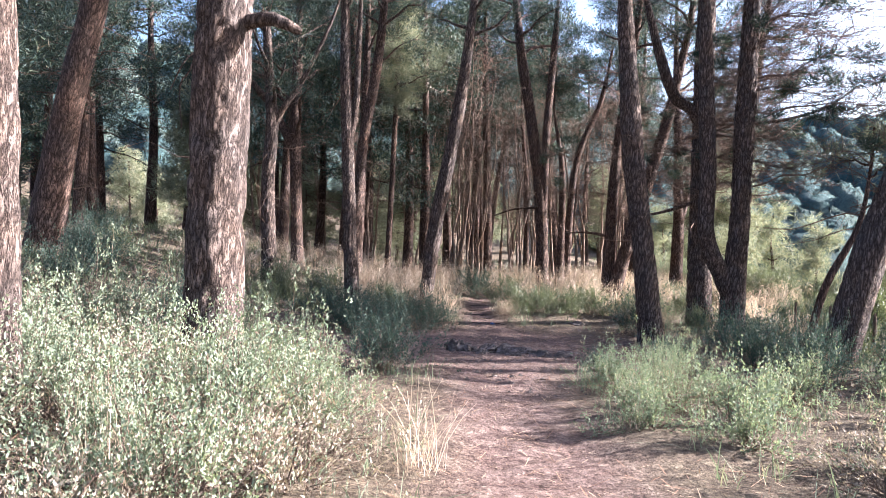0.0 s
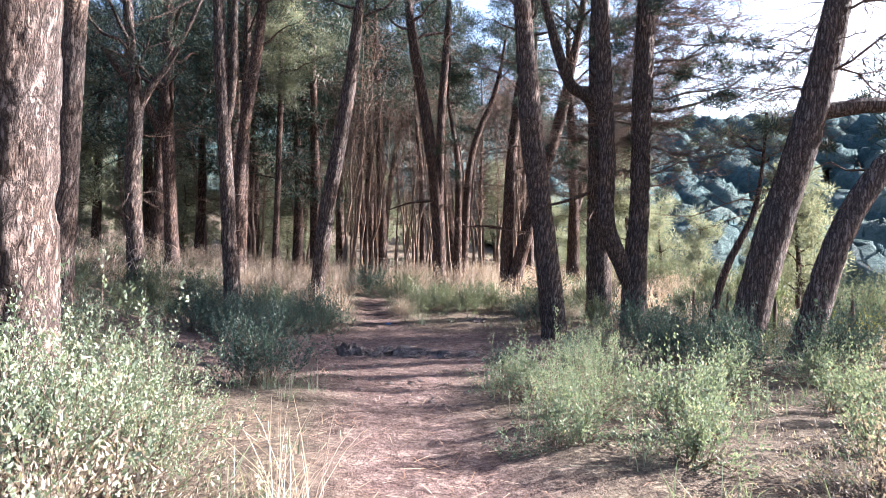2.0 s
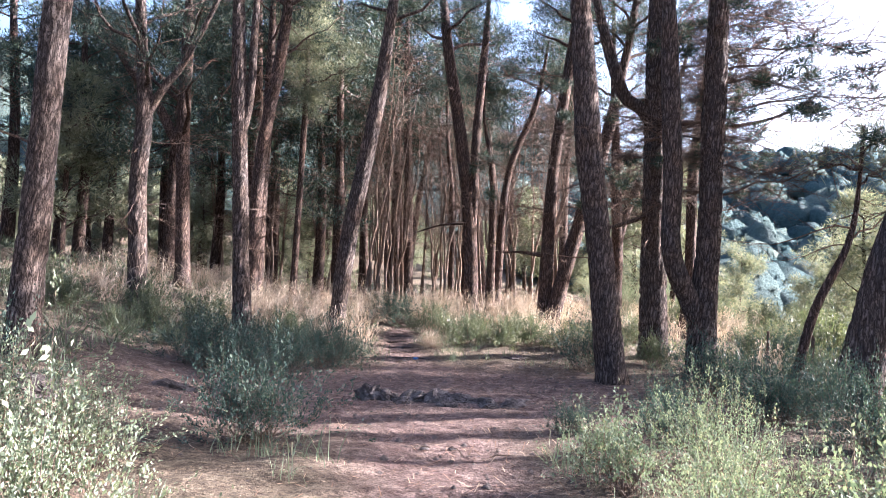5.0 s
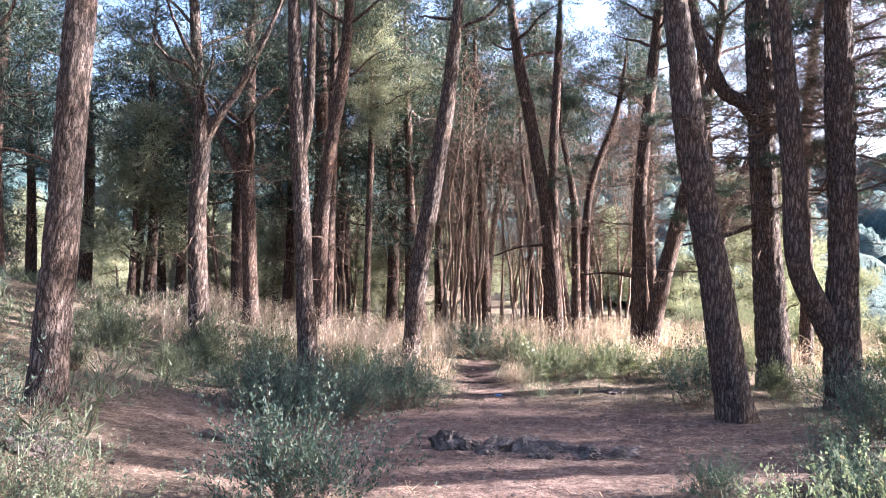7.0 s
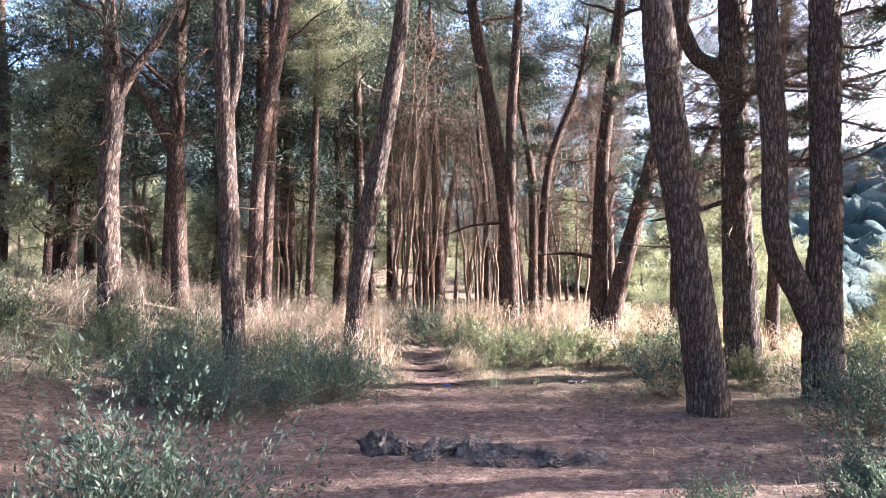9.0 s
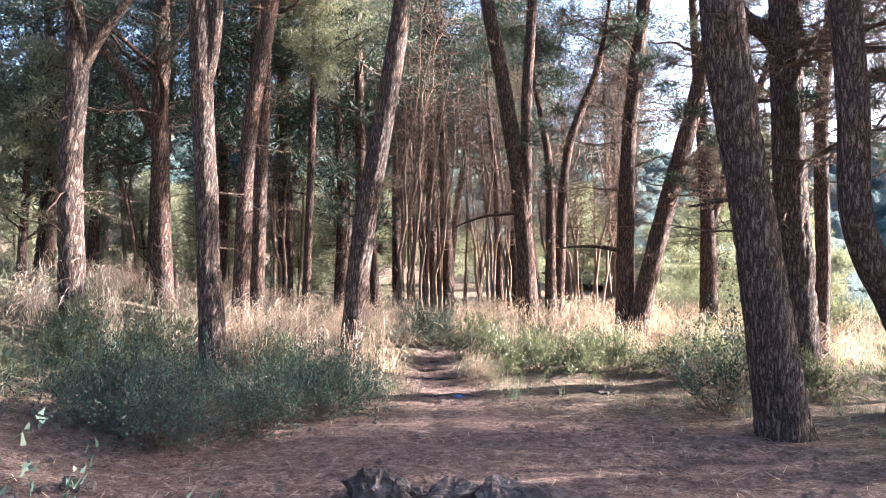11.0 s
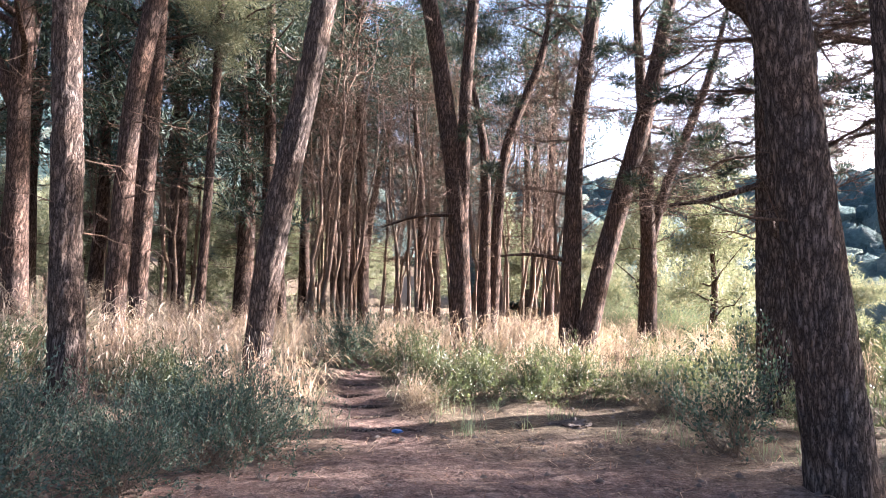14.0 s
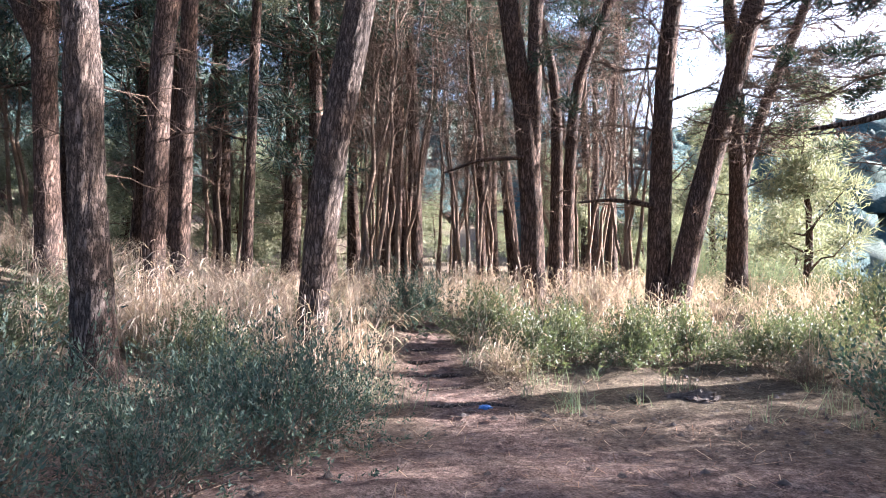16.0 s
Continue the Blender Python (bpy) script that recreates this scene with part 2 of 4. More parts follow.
def leaves(places, ways, length, width, rng, simple=False):
    """Small pointed leaves: a folded pair of triangles each, as four corners, or one triangle where they stand further off."""
    n = len(places)
    w = ways + rng.normal(size=(n, 3)) * 0.48
    w /= np.linalg.norm(w, axis=1)[:, None] + 1e-9
    s = np.cross(w, rng.normal(size=(n, 3)))
    s /= np.linalg.norm(s, axis=1)[:, None] + 1e-9
    k = np.cross(w, s)
    ln = (length * (0.6 + 0.8 * rng.random(n)))[:, None]
    if simple:
        v = np.stack([places - s * width * 1.15, places + s * width * 1.15, places + w * ln * 1.1], axis=1).reshape(-1, 3)
        return v, np.arange(len(v)).reshape(-1, 3)
    v = np.stack([places, places + w * ln * 0.5 + s * width + k * width * 0.3, places + w * ln, places + w * ln * 0.5 - s * width + k * width * 0.3], axis=1).reshape(-1, 3)
    return v, np.arange(len(v)).reshape(-1, 4)


# ---- the lie of the land ----
ALONG = [-60, -5, 0, 7, 14.7, 20, 23, 26, 30, 40, 60, 100]
RISE = [3, 0.55, 0.3, -0.05, -0.62, -0.82, -0.72, -0.45, -0.2, -0.5, 0.4, 7]


def ground_z(x, y):
    x, y = np.asarray(x, float), np.asarray(y, float)
    z = np.interp(y, ALONG, RISE)
    l = np.maximum(0, -x - 1.0)
    ll = np.minimum(l, 14)
    z = z + (0.24 * ll * ll / (ll + 1.2) + 0.1 * np.minimum(l - ll, 150)) * np.interp(y, [24, 40, 70, 120], [1, 0.3, 0.15, 0.6])
    r = np.maximum(0, x - 9)
    z = z - np.minimum(0.16 * r * r / (r + 4), 7)
    far = np.clip((np.hypot(x - 10, y) - 75) / 110, 0, 1)
    return z + 26 * far * far * (3 - 2 * far)


def path_mid(y):
    return np.interp(y, [-5, 0, 5.2, 8.8, 13.4, 16, 20, 22.7, 25, 30, 40], [0.6, 0.75, 0.92, 0.96, 1.1, 1.4, 1.35, 1.15, 1.3, 1.7, 3])


def trodden(x, y):
    """1 on the path and in the clearing, 0 off them."""
    half = np.interp(y, [0, 9, 13, 18, 20, 22, 26, 28], [0.75, 0.7, 1.2, 1.2, 0.6, 0.45, 0.36, 0.05])
    a = np.clip(1.5 - np.abs(x - path_mid(y)) / half, 0, 1)
    e = np.hypot((x - 1.0) / 5.2, (y - 15.6) / 4.8)
    return np.maximum(a, np.clip(2.1 - 1.8 * e, 0, 1))


def build_ground():
    def axis(lo, hi, step):
        inner = list(np.arange(lo, hi + step / 2, step))
        outer = [0.3 * 1.28 ** k for k in range(1, 38)]
        acc, right, left = 0.0, [], []
        for d in outer:
            acc += d
            if acc > 3200:
                break
            right.append(hi + acc)
            left.append(lo - acc)
        return np.array(left[::-1] + inner + right)
    xs, ys = axis(-5.0, 8.0, 0.09), axis(2.5, 26.0, 0.1)
    X, Y = np.meshgrid(xs, ys, indexing="ij")
    rng = np.random.default_rng(4)
    soft = trodden(X, Y)
    Z = ground_z(X, Y)
    k = 400
    lump = (lattice(rng, X * 1.1 + k, Y * 1.1 + k, 91) - 0.5) * 0.12 + (lattice(rng, X * 4 + k, Y * 4 + k, 91) - 0.5) * 0.05
    tread = (lattice(rng, X * 2.2 + k, Y * 6.5 + k, 91) - 0.5) * 0.055 + (lattice(rng, X * 9 + k, Y * 12 + k, 91) - 0.5) * 0.025
    Z = Z + lump * (1 - 0.6 * soft) + tread * soft - 0.05 * soft
    n, m = len(xs), len(ys)
    i, j = np.meshgrid(np.arange(n - 1), np.arange(m - 1), indexing="ij")
    f = np.stack([i * m + j, (i + 1) * m + j, (i + 1) * m + j + 1, i * m + j + 1], axis=-1).reshape(-1, 4)
    me = mesh_from("ground", np.stack([X, Y, Z], axis=-1).reshape(-1, 3), f, SOIL, True)
    me.attributes.new("trodden", 'FLOAT', 'POINT').data.foreach_set("value", soft.ravel().astype(np.float32))
    return tagged(new("ground", me), "reddish trodden earth path through dry forest floor", "ground", kind="structure")


build_ground()

# ---- pines ----


def limb_line(rng, start, az, elev, length, r, droop=0.0, steps=6, wob=1.0):
    """A crooked branch."""
    p, out = np.array(start, float), []
    for k in range(steps + 1):
        t = k / steps
        out.append((*p, r * (1 - 0.85 * t)))
        az += rng.normal() * 0.22 * wob
        e = elev + 0.25 * wob * rng.normal() - droop * t
        p = p + length / steps * np.array([math.cos(az) * math.cos(e), math.sin(az) * math.cos(e), math.sin(e)])
    return np.array(out)


def pine(points, top, crown_from, spread, seed, label, near=False, limbs=12, dead=14, per=140, forks=(), needles=None, extra=(), feather=0, side=(0, 6.28), tufted=0.05, blade=(0.17, 0.01)):
    """A pine: trunk through (x, y, z, r) points, forks through points of their own, live limbs with clumps of needles, and dead branches below."""
    rng = np.random.default_rng(seed)
    x0, y0 = points[0][0], points[0][1]
    p = [list(q) for q in points]
    base = float(ground_z(x0, y0)) - 0.12
    if p[0][2] > base + 0.3:
        s = (p[1][0] - p[0][0]) / (p[1][2] - p[0][2])
        p.insert(0, [p[0][0] - s * (p[0][2] - base), y0, base, p[0][3] * 1.15])
    else:
        p[0][2] = base
    p[0][3] *= 1.12
    a, b = p[-2], p[-1]
    lean = np.clip(((b[0] - a[0]) / (b[2] - a[2])), -0.35, 0.35)
    mid_z = b[2] + (top - b[2]) * 0.5
    if top > b[2] + 0.8:
        p.append([b[0] + lean * 0.7 * (mid_z - b[2]), b[1] + rng.normal() * 0.2, mid_z, b[3] * 0.62])
        p.append([p[-1][0] + lean * 0.3 * (top - mid_z), p[-1][1] + rng.normal() * 0.3, top, 0.03])
    root = new("pine_tree")
    root.location = (x0, y0, base)
    off = np.array([x0, y0, base])
    bark = BARK if near else BARK_FAR
    line = smooth_line(p, 0.08 if near else 0.25)
    rel = line.copy()
    rel[:, :3] -= off
    flare = np.exp(-rel[:, 2] / 0.18)
    rel[:, 3] *= 1 + 0.28 * flare
    if near:
        v, f = barked(rel, 52, rng, 0.05 if points[0][3] > 0.3 else 0.028, 15)
    else:
        v, f = barked(rel, 24, rng, 0.014, 15)
    part("trunk", mesh_from("trunk", v, f, bark, True), root)
    clumps, radii = [], []
    for fork in forks:
        fl = [list(q) for q in fork]
        d = np.array(fl[-1][:3]) - np.array(fl[-2][:3])
        d /= np.linalg.norm(d)
        e = np.array(fl[-1][:3]) + d * 1.4 + np.array([0, 0, 0.5])
        stub = fl[-1][3] < 0.048
        e2 = e + d * 0.9 + np.array([0, 0, 0.7])
        if stub:
            fl.append([*(np.array(fl[-1][:3]) + d * 0.05), 0.012])
        else:
            fl.append([*e, fl[-1][3] * 0.55])
            fl.append([*e2, 0.02])
        fr = smooth_line(fl, 0.1)
        fr[:, :3] -= off
        v, f = barked(fr, 24, rng, 0.012, 15)
        part("limb", mesh_from("limb", v, f, bark, True), root)
        for k in range(0 if stub else 4):
            clumps.append(e2 - off + rng.normal(size=3) * 0.5)
            radii.append(0.55)
    fine = []
    for k in range(limbs):
        t = (k + rng.random()) / limbs
        z = crown_from + (top - 0.4 - crown_from) * t
        i = int(np.argmin(np.abs(line[:, 2] - z)))
        az = k * 2.4 + rng.normal() * 0.4
        length = spread * (1.0 - 0.55 * t) * (0.65 + 0.5 * rng.random())
        br = limb_line(rng, line[i, :3], az, 0.35 + 0.3 * rng.random(), length, max(0.03, line[i, 3] * 0.42))
        lb = smooth_line(br, 0.3)
        lb[:, :3] -= off
        v, f = tube(lb, 7)
        part("limb", mesh_from("limb", v, f, bark, True), root)
        for s in range(5):
            q = br[2 + (s % 5), :3]
            tw = limb_line(rng, q, az + rng.normal() * 1.0, 0.25 + 0.3 * rng.normal(), length * 0.33, 0.016, steps=4)
            tw[:, :3] -= off
            fine.append(tube(tw, 4))
            clumps.append(tw[-1, :3])
            radii.append(0.32 + 0.28 * rng.random())
            if s > 1:
                clumps.append(q - off + rng.normal(size=3) * 0.25)
                radii.append(0.3 + 0.2 * rng.random())
    for k in range(feather):
        z = 3.0 + (min(crown_from, 7.6) - 2.6) * (k + rng.random()) / feather
        i = int(np.argmin(np.abs(line[:, 2] - z)))
        az = side[0] + (side[1] - side[0]) * rng.random()
        ln = 1.8 + 2.6 * rng.random()
        br = limb_line(rng, line[i, :3], az, 0.22 + 0.15 * rng.normal(), ln, 0.028, droop=0.25, steps=7)
        br[:, :3] -= off
        v, f = tube(br, 6)
        part("limb", mesh_from("limb", v, f, DEADWOOD, True), root)
        for s in range(26):
            q = br[1 + s % 7, :3] + rng.normal(size=3) * 0.02
            tw = limb_line(rng, q, az + (0.8 if s % 2 else -0.8) + rng.normal() * 0.35, 0.12 + 0.35 * rng.normal(), ln * (0.25 + 0.25 * rng.random()), 0.012, steps=4)
            fine.append(tube(tw, 3))
            for u in range(3):
                fine.append(tube(limb_line(rng, tw[1 + u, :3], az + rng.normal() * 1.2, 0.3 + 0.5 * rng.normal(), 0.45, 0.007, steps=2), 3))
            if rng.random() < tufted:
                for u in range(2):
                    clumps.append(tw[4 - u, :3])
                    radii.append(0.17)
    for k in range(dead):
        z = 1.6 + (crown_from + 1.5 - 1.6) * rng.random()
        i = int(np.argmin(np.abs(line[:, 2] - z)))
        az = rng.random() * 6.28
        ln = 0.45 + 2.1 * rng.random() ** 1.4
        br = limb_line(rng, line[i, :3], az, 0.15 + 0.3 * rng.normal(), ln, 0.012 + 0.012 * rng.random(), droop=0.4)
        br[:, :3] -= off
        part("dead_branch", mesh_from("dead_branch", *tube(br, 5), DEADWOOD), root)
        for s in range(7):
            tw = limb_line(rng, br[1 + s % 5, :3], az + rng.normal() * 0.9, 0.1 + 0.4 * rng.normal(), ln * (0.25 + 0.3 * rng.random()), 0.007, steps=4)
            fine.append(tube(tw, 3))
            fine.append(tube(limb_line(rng, tw[2, :3], az + rng.normal() * 1.2, 0.4 * rng.normal(), ln * 0.2, 0.004, steps=2), 3))
    if fine:
        v, f = joined(fine)
        tagged(part("deadwood", mesh_from("deadwood", v, f, DEADWOOD), root, "bare grey-brown dead branches and twigs"), kind="stuff")
    for (x, y, z, r) in extra:
        for k in range(7):
            clumps.append(np.array([x, y, z]) - off + rng.normal(size=3) * r * 0.5)
            radii.append(r * 0.55)
    if clumps:
        v, f = blades(clumps, radii, per, blade[0], blade[1], rng)
        part("crown", mesh_from("crown", v, f, needles or NEEDLE), root, "green needle clumps with gaps")
    return tagged(root, label, "pine tree", "pines of the wood")


GREY = "tall pine with furrowed grey-brown bark and bare lower trunk"
RED = "slender pine with reddish-brown bark and dead lower branches"
pine([(-2.30, 7.80, 0.64, 0.31), (-2.27, 7.80, 2.13, 0.29), (-2.23, 7.80, 3.56, 0.28)], 11, 6.5, 2.6, 1, "thick pine with deeply furrowed bark beside the path", True, forks=[[(-2.2, 7.8, 3.82, 0.09), (-1.93, 7.72, 3.87, 0.072), (-1.68, 7.65, 3.88, 0.07), (-1.42, 7.6, 3.76, 0.045)]], dead=0)
pine([(-3.11, 5.60, 0.69, 0.14), (-3.13, 5.60, 2.11, 0.13), (-3.17, 5.60, 3.34, 0.12)], 9, 5.5, 2.0, 2, GREY, True, dead=0)
pine([(-4.32, 13.90, 0.56, 0.21), (-4.19, 13.90, 2.86, 0.178), (-4.07, 13.90, 4.95, 0.166)], 11, 5.8, 2.4, 3, GREY, True, dead=3, forks=[[(-4.12, 13.9, 5.2, 0.03), (-4.66, 13.8, 5.18, 0.022), (-4.9, 13.8, 4.73, 0.017), (-5.08, 13.8, 4.44, 0.014), (-5.04, 13.8, 3.7, 0.008)], [(-4.14, 13.9, 5.1, 0.03), (-4.7, 13.75, 5.1, 0.018), (-4.97, 13.7, 4.88, 0.014), (-5.2, 13.7, 4.4, 0.008)]])
pine([(-9.04, 16.00, 0.91, 0.36), (-8.48, 16.00, 4.23, 0.31), (-7.91, 16.00, 6.77, 0.28)], 13, 6.5, 3.2, 4, "leaning grey-barked pine on the rising bank")
pine([(-5.36, 21.80, 0.28, 0.24), (-5.48, 21.80, 3.14, 0.205), (-5.39, 21.80, 4.90, 0.186), (-5.5, 21.80, 6.27, 0.145)], 12, 5.6, 3.0, 5, "forked pine with grey-brown bark among dry grass", True, forks=[[(-5.42, 21.8, 4.8, 0.11), (-4.93, 21.8, 5.7, 0.093), (-4.53, 21.8, 6.28, 0.083)]])
pine([(-5.79, 27.50, 0.77, 0.25), (-5.96, 27.50, 5.11, 0.21), (-5.95, 27.50, 8.62, 0.19)], 13, 5.4, 3.4, 6, "pine with a thick dark side limb", forks=[[(-5.95, 27.5, 4.7, 0.16), (-6.84, 27.5, 6.46, 0.15), (-7.74, 27.5, 7.52, 0.12)]])
pine([(-2.74, 21.20, 0.21, 0.215), (-2.91, 21.20, 3.55, 0.178), (-3.04, 21.20, 6.06, 0.175)], 12, 8.2, 2.4, 7, GREY, True, dead=6, forks=[[(-2.95, 21.2, 4.2, 0.10), (-2.75, 21.2, 5.4, 0.10), (-2.7, 21.2, 7.0, 0.09)]])
pine([(-3.17, 25.00, 0.82, 0.193), (-3.05, 25.00, 4.32, 0.182), (-2.56, 25.00, 7.64, 0.17)], 13, 8.8, 2.8, 8, RED)
pine([(-3.48, 28.00, 0.76, 0.184), (-3.39, 28.00, 4.15, 0.17), (-3.32, 28.00, 7.28, 0.156)], 13, 8.0, 2.8, 9, RED)
pine([(-2.45, 30.00, 1.06, 0.128), (-2.35, 30.00, 4.48, 0.111), (-2.27, 30.00, 7.60, 0.104)], 11, 7.5, 2.2, 10, "thin pine with hanging foliage coloured pale as if sunlit", needles=NEEDLE_SUNLIT, extra=[(-2.0, 29.4, 7.0, 0.6), (-1.8, 29.4, 7.8, 0.75), (-2.4, 29.4, 8.0, 0.7), (-2.1, 29.5, 8.9, 0.85), (-1.8, 29.5, 9.8, 0.85), (-2.6, 29.5, 9.6, 0.8), (-2.1, 29.5, 10.7, 0.9)], limbs=6, per=200)
pine([(-0.53, 23.40, -0.09, 0.235), (-0.27, 23.40, 2.24, 0.225), (0.25, 23.40, 5.22, 0.205), (0.51, 23.40, 7.03, 0.175)], 13, 8.0, 2.8, 11, "leaning pine with furrowed bark at the path's edge", True, dead=8)
pine([(3.83, 27.50, 0.14, 0.25), (3.65, 27.50, 3.34, 0.235), (3.11, 27.50, 6.89, 0.20), (2.77, 27.50, 8.76, 0.18)], 14, 8.5, 3.0, 12, "twin-stemmed pine with reddish-brown bark", forks=[[(3.7, 27.4, 2.92, 0.05), (3.28, 27.3, 2.88, 0.045), (2.62, 27.3, 2.81, 0.035), (1.92, 27.3, 2.56, 0.02)], [(3.72, 27.5, 1.9, 0.15), (3.80, 27.45, 3.5, 0.15), (3.80, 27.4, 5.65, 0.15), (4.0, 27.4, 8.78, 0.13)]], dead=32)
pine([(4.75, 29.00, 0.72, 0.17), (4.73, 29.00, 4.36, 0.12), (4.50, 29.00, 5.9, 0.08)], 8.5, 7.0, 1.4, 13, RED, limbs=5, dead=32)
pine([(5.04, 29.20, 0.71, 0.16), (5.30, 29.20, 4.73, 0.13), (6.21, 29.20, 7.29, 0.11)], 10, 7.5, 1.8, 14, RED, limbs=5, dead=18)
pine([(6.18, 26.70, -0.26, 0.235), (6.32, 26.70, 3.99, 0.19), (6.53, 26.70, 6.23, 0.185), (6.83, 26.70, 8.50, 0.17)], 13.5, 8.4, 3.0, 15, RED, limbs=14, dead=22, feather=9, forks=[[(6.25, 26.65, 1.8, 0.055), (5.98, 26.6, 1.88, 0.05), (5.27, 26.6, 1.98, 0.04), (4.56, 26.6, 1.93, 0.022)]])
pine([(6.35, 26.30, -0.24, 0.25), (7.00, 26.40, 2.20, 0.24), (7.94, 26.40, 5.42, 0.215), (8.43, 26.40, 7.51, 0.17)], 13.5, 8.4, 3.0, 16, "strongly leaning pine with a sunlit edge", limbs=14, dead=22, feather=10, side=(-1.5, 1.5))
pine([(9.85, 30.00, -0.71, 0.26), (9.87, 30.00, 2.78, 0.22), (9.72, 30.00, 6.32, 0.18)], 13.5, 8.0, 3.0, 17, RED, limbs=14, dead=26, feather=14, side=(-1.5, 1.5), forks=[[(9.86, 30, 2.4, 0.17), (10.5, 30, 4.5, 0.15), (11.8, 30, 7.6, 0.12)]])
pine([(5.10, 17.10, -0.84, 0.27), (4.83, 17.10, 1.42, 0.248), (4.59, 17.10, 3.12, 0.247), (4.43, 17.10, 4.49, 0.24)], 12, 7.5, 2.8, 18, "stout pine with furrowed grey-brown bark by the clearing", True, dead=8)
pine([(7.80, 21.50, -1.01, 0.33), (7.71, 21.50, 3.69, 0.285), (7.71, 21.50, 7.49, 0.27)], 14, 8.8, 3.2, 19, "stout dark pine with a raised side limb", True, limbs=13, dead=20, feather=24, side=(-1.6, 2.2), forks=[[(7.65, 21.5, 2.95, 0.06), (7.19, 21.35, 2.81, 0.05), (6.51, 21.3, 2.59, 0.04), (5.8, 21.3, 2.45, 0.022)], [(7.68, 21.5, 5.2, 0.16), (7.3, 21.5, 5.75, 0.16), (6.81, 21.5, 6.13, 0.16), (6.32, 21.5, 7.45, 0.145)], [(7.7, 21.5, 5.3, 0.10), (8.6, 21.4, 5.45, 0.07), (9.6, 21.2, 5.35, 0.055)]])
pine([(7.43, 18.00, -1.14, 0.31), (7.36, 18.00, 0.1, 0.29), (7.46, 18.00, 2.16, 0.235), (7.54, 18.00, 6.04, 0.225)], 13, 8.0, 2.8, 20, "pine forked low into two dark stems", True, dead=24, feather=26, side=(-0.7, 1.9), tufted=0.04, forks=[[(7.38, 18, 0.15, 0.2), (7.10, 18, 0.80, 0.22), (6.66, 18, 1.87, 0.205), (6.63, 18, 3.59, 0.195), (6.50, 18, 6.01, 0.18)]])
pine([(7.62, 13.80, -0.58, 0.29), (8.24, 13.80, 1.61, 0.30), (8.93, 13.80, 3.70, 0.28), (9.55, 13.80, 6.24, 0.22)], 11, 7.5, 2.6, 21, "thick leaning pine with a level side limb", True, dead=14, feather=12, side=(-1, 2.4), tufted=0.05, forks=[[(8.95, 13.8, 3.92, 0.16), (10.01, 13.75, 4.11, 0.144), (10.98, 13.7, 4.22, 0.123)]])
pine([(7.91, 12.50, -0.37, 0.22), (8.58, 12.50, 1.51, 0.205), (9.33, 12.50, 2.71, 0.19), (10.10, 12.50, 3.48, 0.17)], 9.5, 7.0, 2.2, 22, "leaning dark pine above the slope", True, dead=10)
pine([(8.45, 16.50, -0.64, 0.08), (8.88, 16.50, 0.81, 0.085), (9.55, 16.50, 2.14, 0.06)], 4.5, 3.2, 1.2, 23, "thin crooked young pine", limbs=4, dead=8, per=50, needles=NEEDLE_SUNLIT)
pine([(-13.37, 36.00, 2.13, 0.25), (-13.22, 36.00, 4.73, 0.23), (-13.05, 36.00, 6.48, 0.17)], 13, 5.0, 3.4, 24, RED)
pine([(3.90, 34.00, 0.21, 0.14), (3.82, 34.00, 4.12, 0.13), (3.62, 34.00, 6.20, 0.09)], 10, 6.5, 2.0, 25, RED, dead=20)

pine([(10.3, 25.0, -0.6, 0.18), (10.45, 25.0, 1.6, 0.165), (10.5, 25.0, 4.8, 0.16), (10.8, 25.0, 7.5, 0.14)], 13.5, 9.0, 2.8, 26, RED, limbs=13, dead=20, feather=12, side=(-2.2, 2.2))

# ---- the wood behind: pines built once and repeated ----


def wood_pine(seed, height, low, spread, radius, needles, clumps_per=4, per=100, dead=9):
    rng = np.random.default_rng(seed)
    root = new("pine_tree")
    lean = rng.normal() * 0.05
    line = smooth_line([(0, 0, -0.3, radius * 1.15), (lean * height * 0.3, 0.1, height * 0.35, radius * 0.8), (lean * height * 0.7, -0.1, height * 0.7, radius * 0.5), (lean * height, 0, height, 0.02)], 0.5)
    v, f = barked(line, 12, rng, 0.012, 10)
    part("trunk", mesh_from("trunk", v, f, BARK_FAR, True), root)
    cs, rs, wood = [], [], []
    n = int((height - low) * 3.2)
    for k in range(n):
        t = (k + rng.random()) / n
        i = int(np.argmin(np.abs(line[:, 2] - (low + (height - low) * t))))
        ln = spread * (1 - 0.7 * t) * (0.5 + 0.6 * rng.random())
        az = k * 2.4 + rng.normal() * 0.5
        br = limb_line(rng, line[i, :3], az, 0.2 + 0.25 * rng.normal(), ln, 0.04, steps=5)
        v, f = tube(br, 5)
        part("limb", mesh_from("limb", v, f, BARK_FAR), root)
        for s in range(clumps_per):
            cs.append(br[min(5, 2 + s), :3] + rng.normal(size=3) * 0.28)
            rs.append(0.35 + 0.35 * rng.random())
    for k in range(dead):
        i = int(np.argmin(np.abs(line[:, 2] - (0.8 + (low + 1 - 0.8) * rng.random()))))
        az = rng.random() * 6.28
        br = limb_line(rng, line[i, :3], az, 0.2 * rng.normal(), 0.5 + 1.3 * rng.random(), 0.014, steps=4)
        wood.append(tube(br, 4))
        for s in range(2):
            wood.append(tube(limb_line(rng, br[1 + s, :3], az + rng.normal(), 0.3 * rng.normal(), 0.5, 0.007, steps=3), 3))
    v, f = joined(wood)
    tagged(part("deadwood", mesh_from("deadwood", v, f, DEADWOOD), root), kind="stuff")
    v, f = blades(cs, rs, per, 0.23, 0.019, rng)
    part("crown", mesh_from("crown", v, f, needles), root)
    return tagged(root, "pine of the wood behind with dense green crown", "pine tree", "pines of the wood")


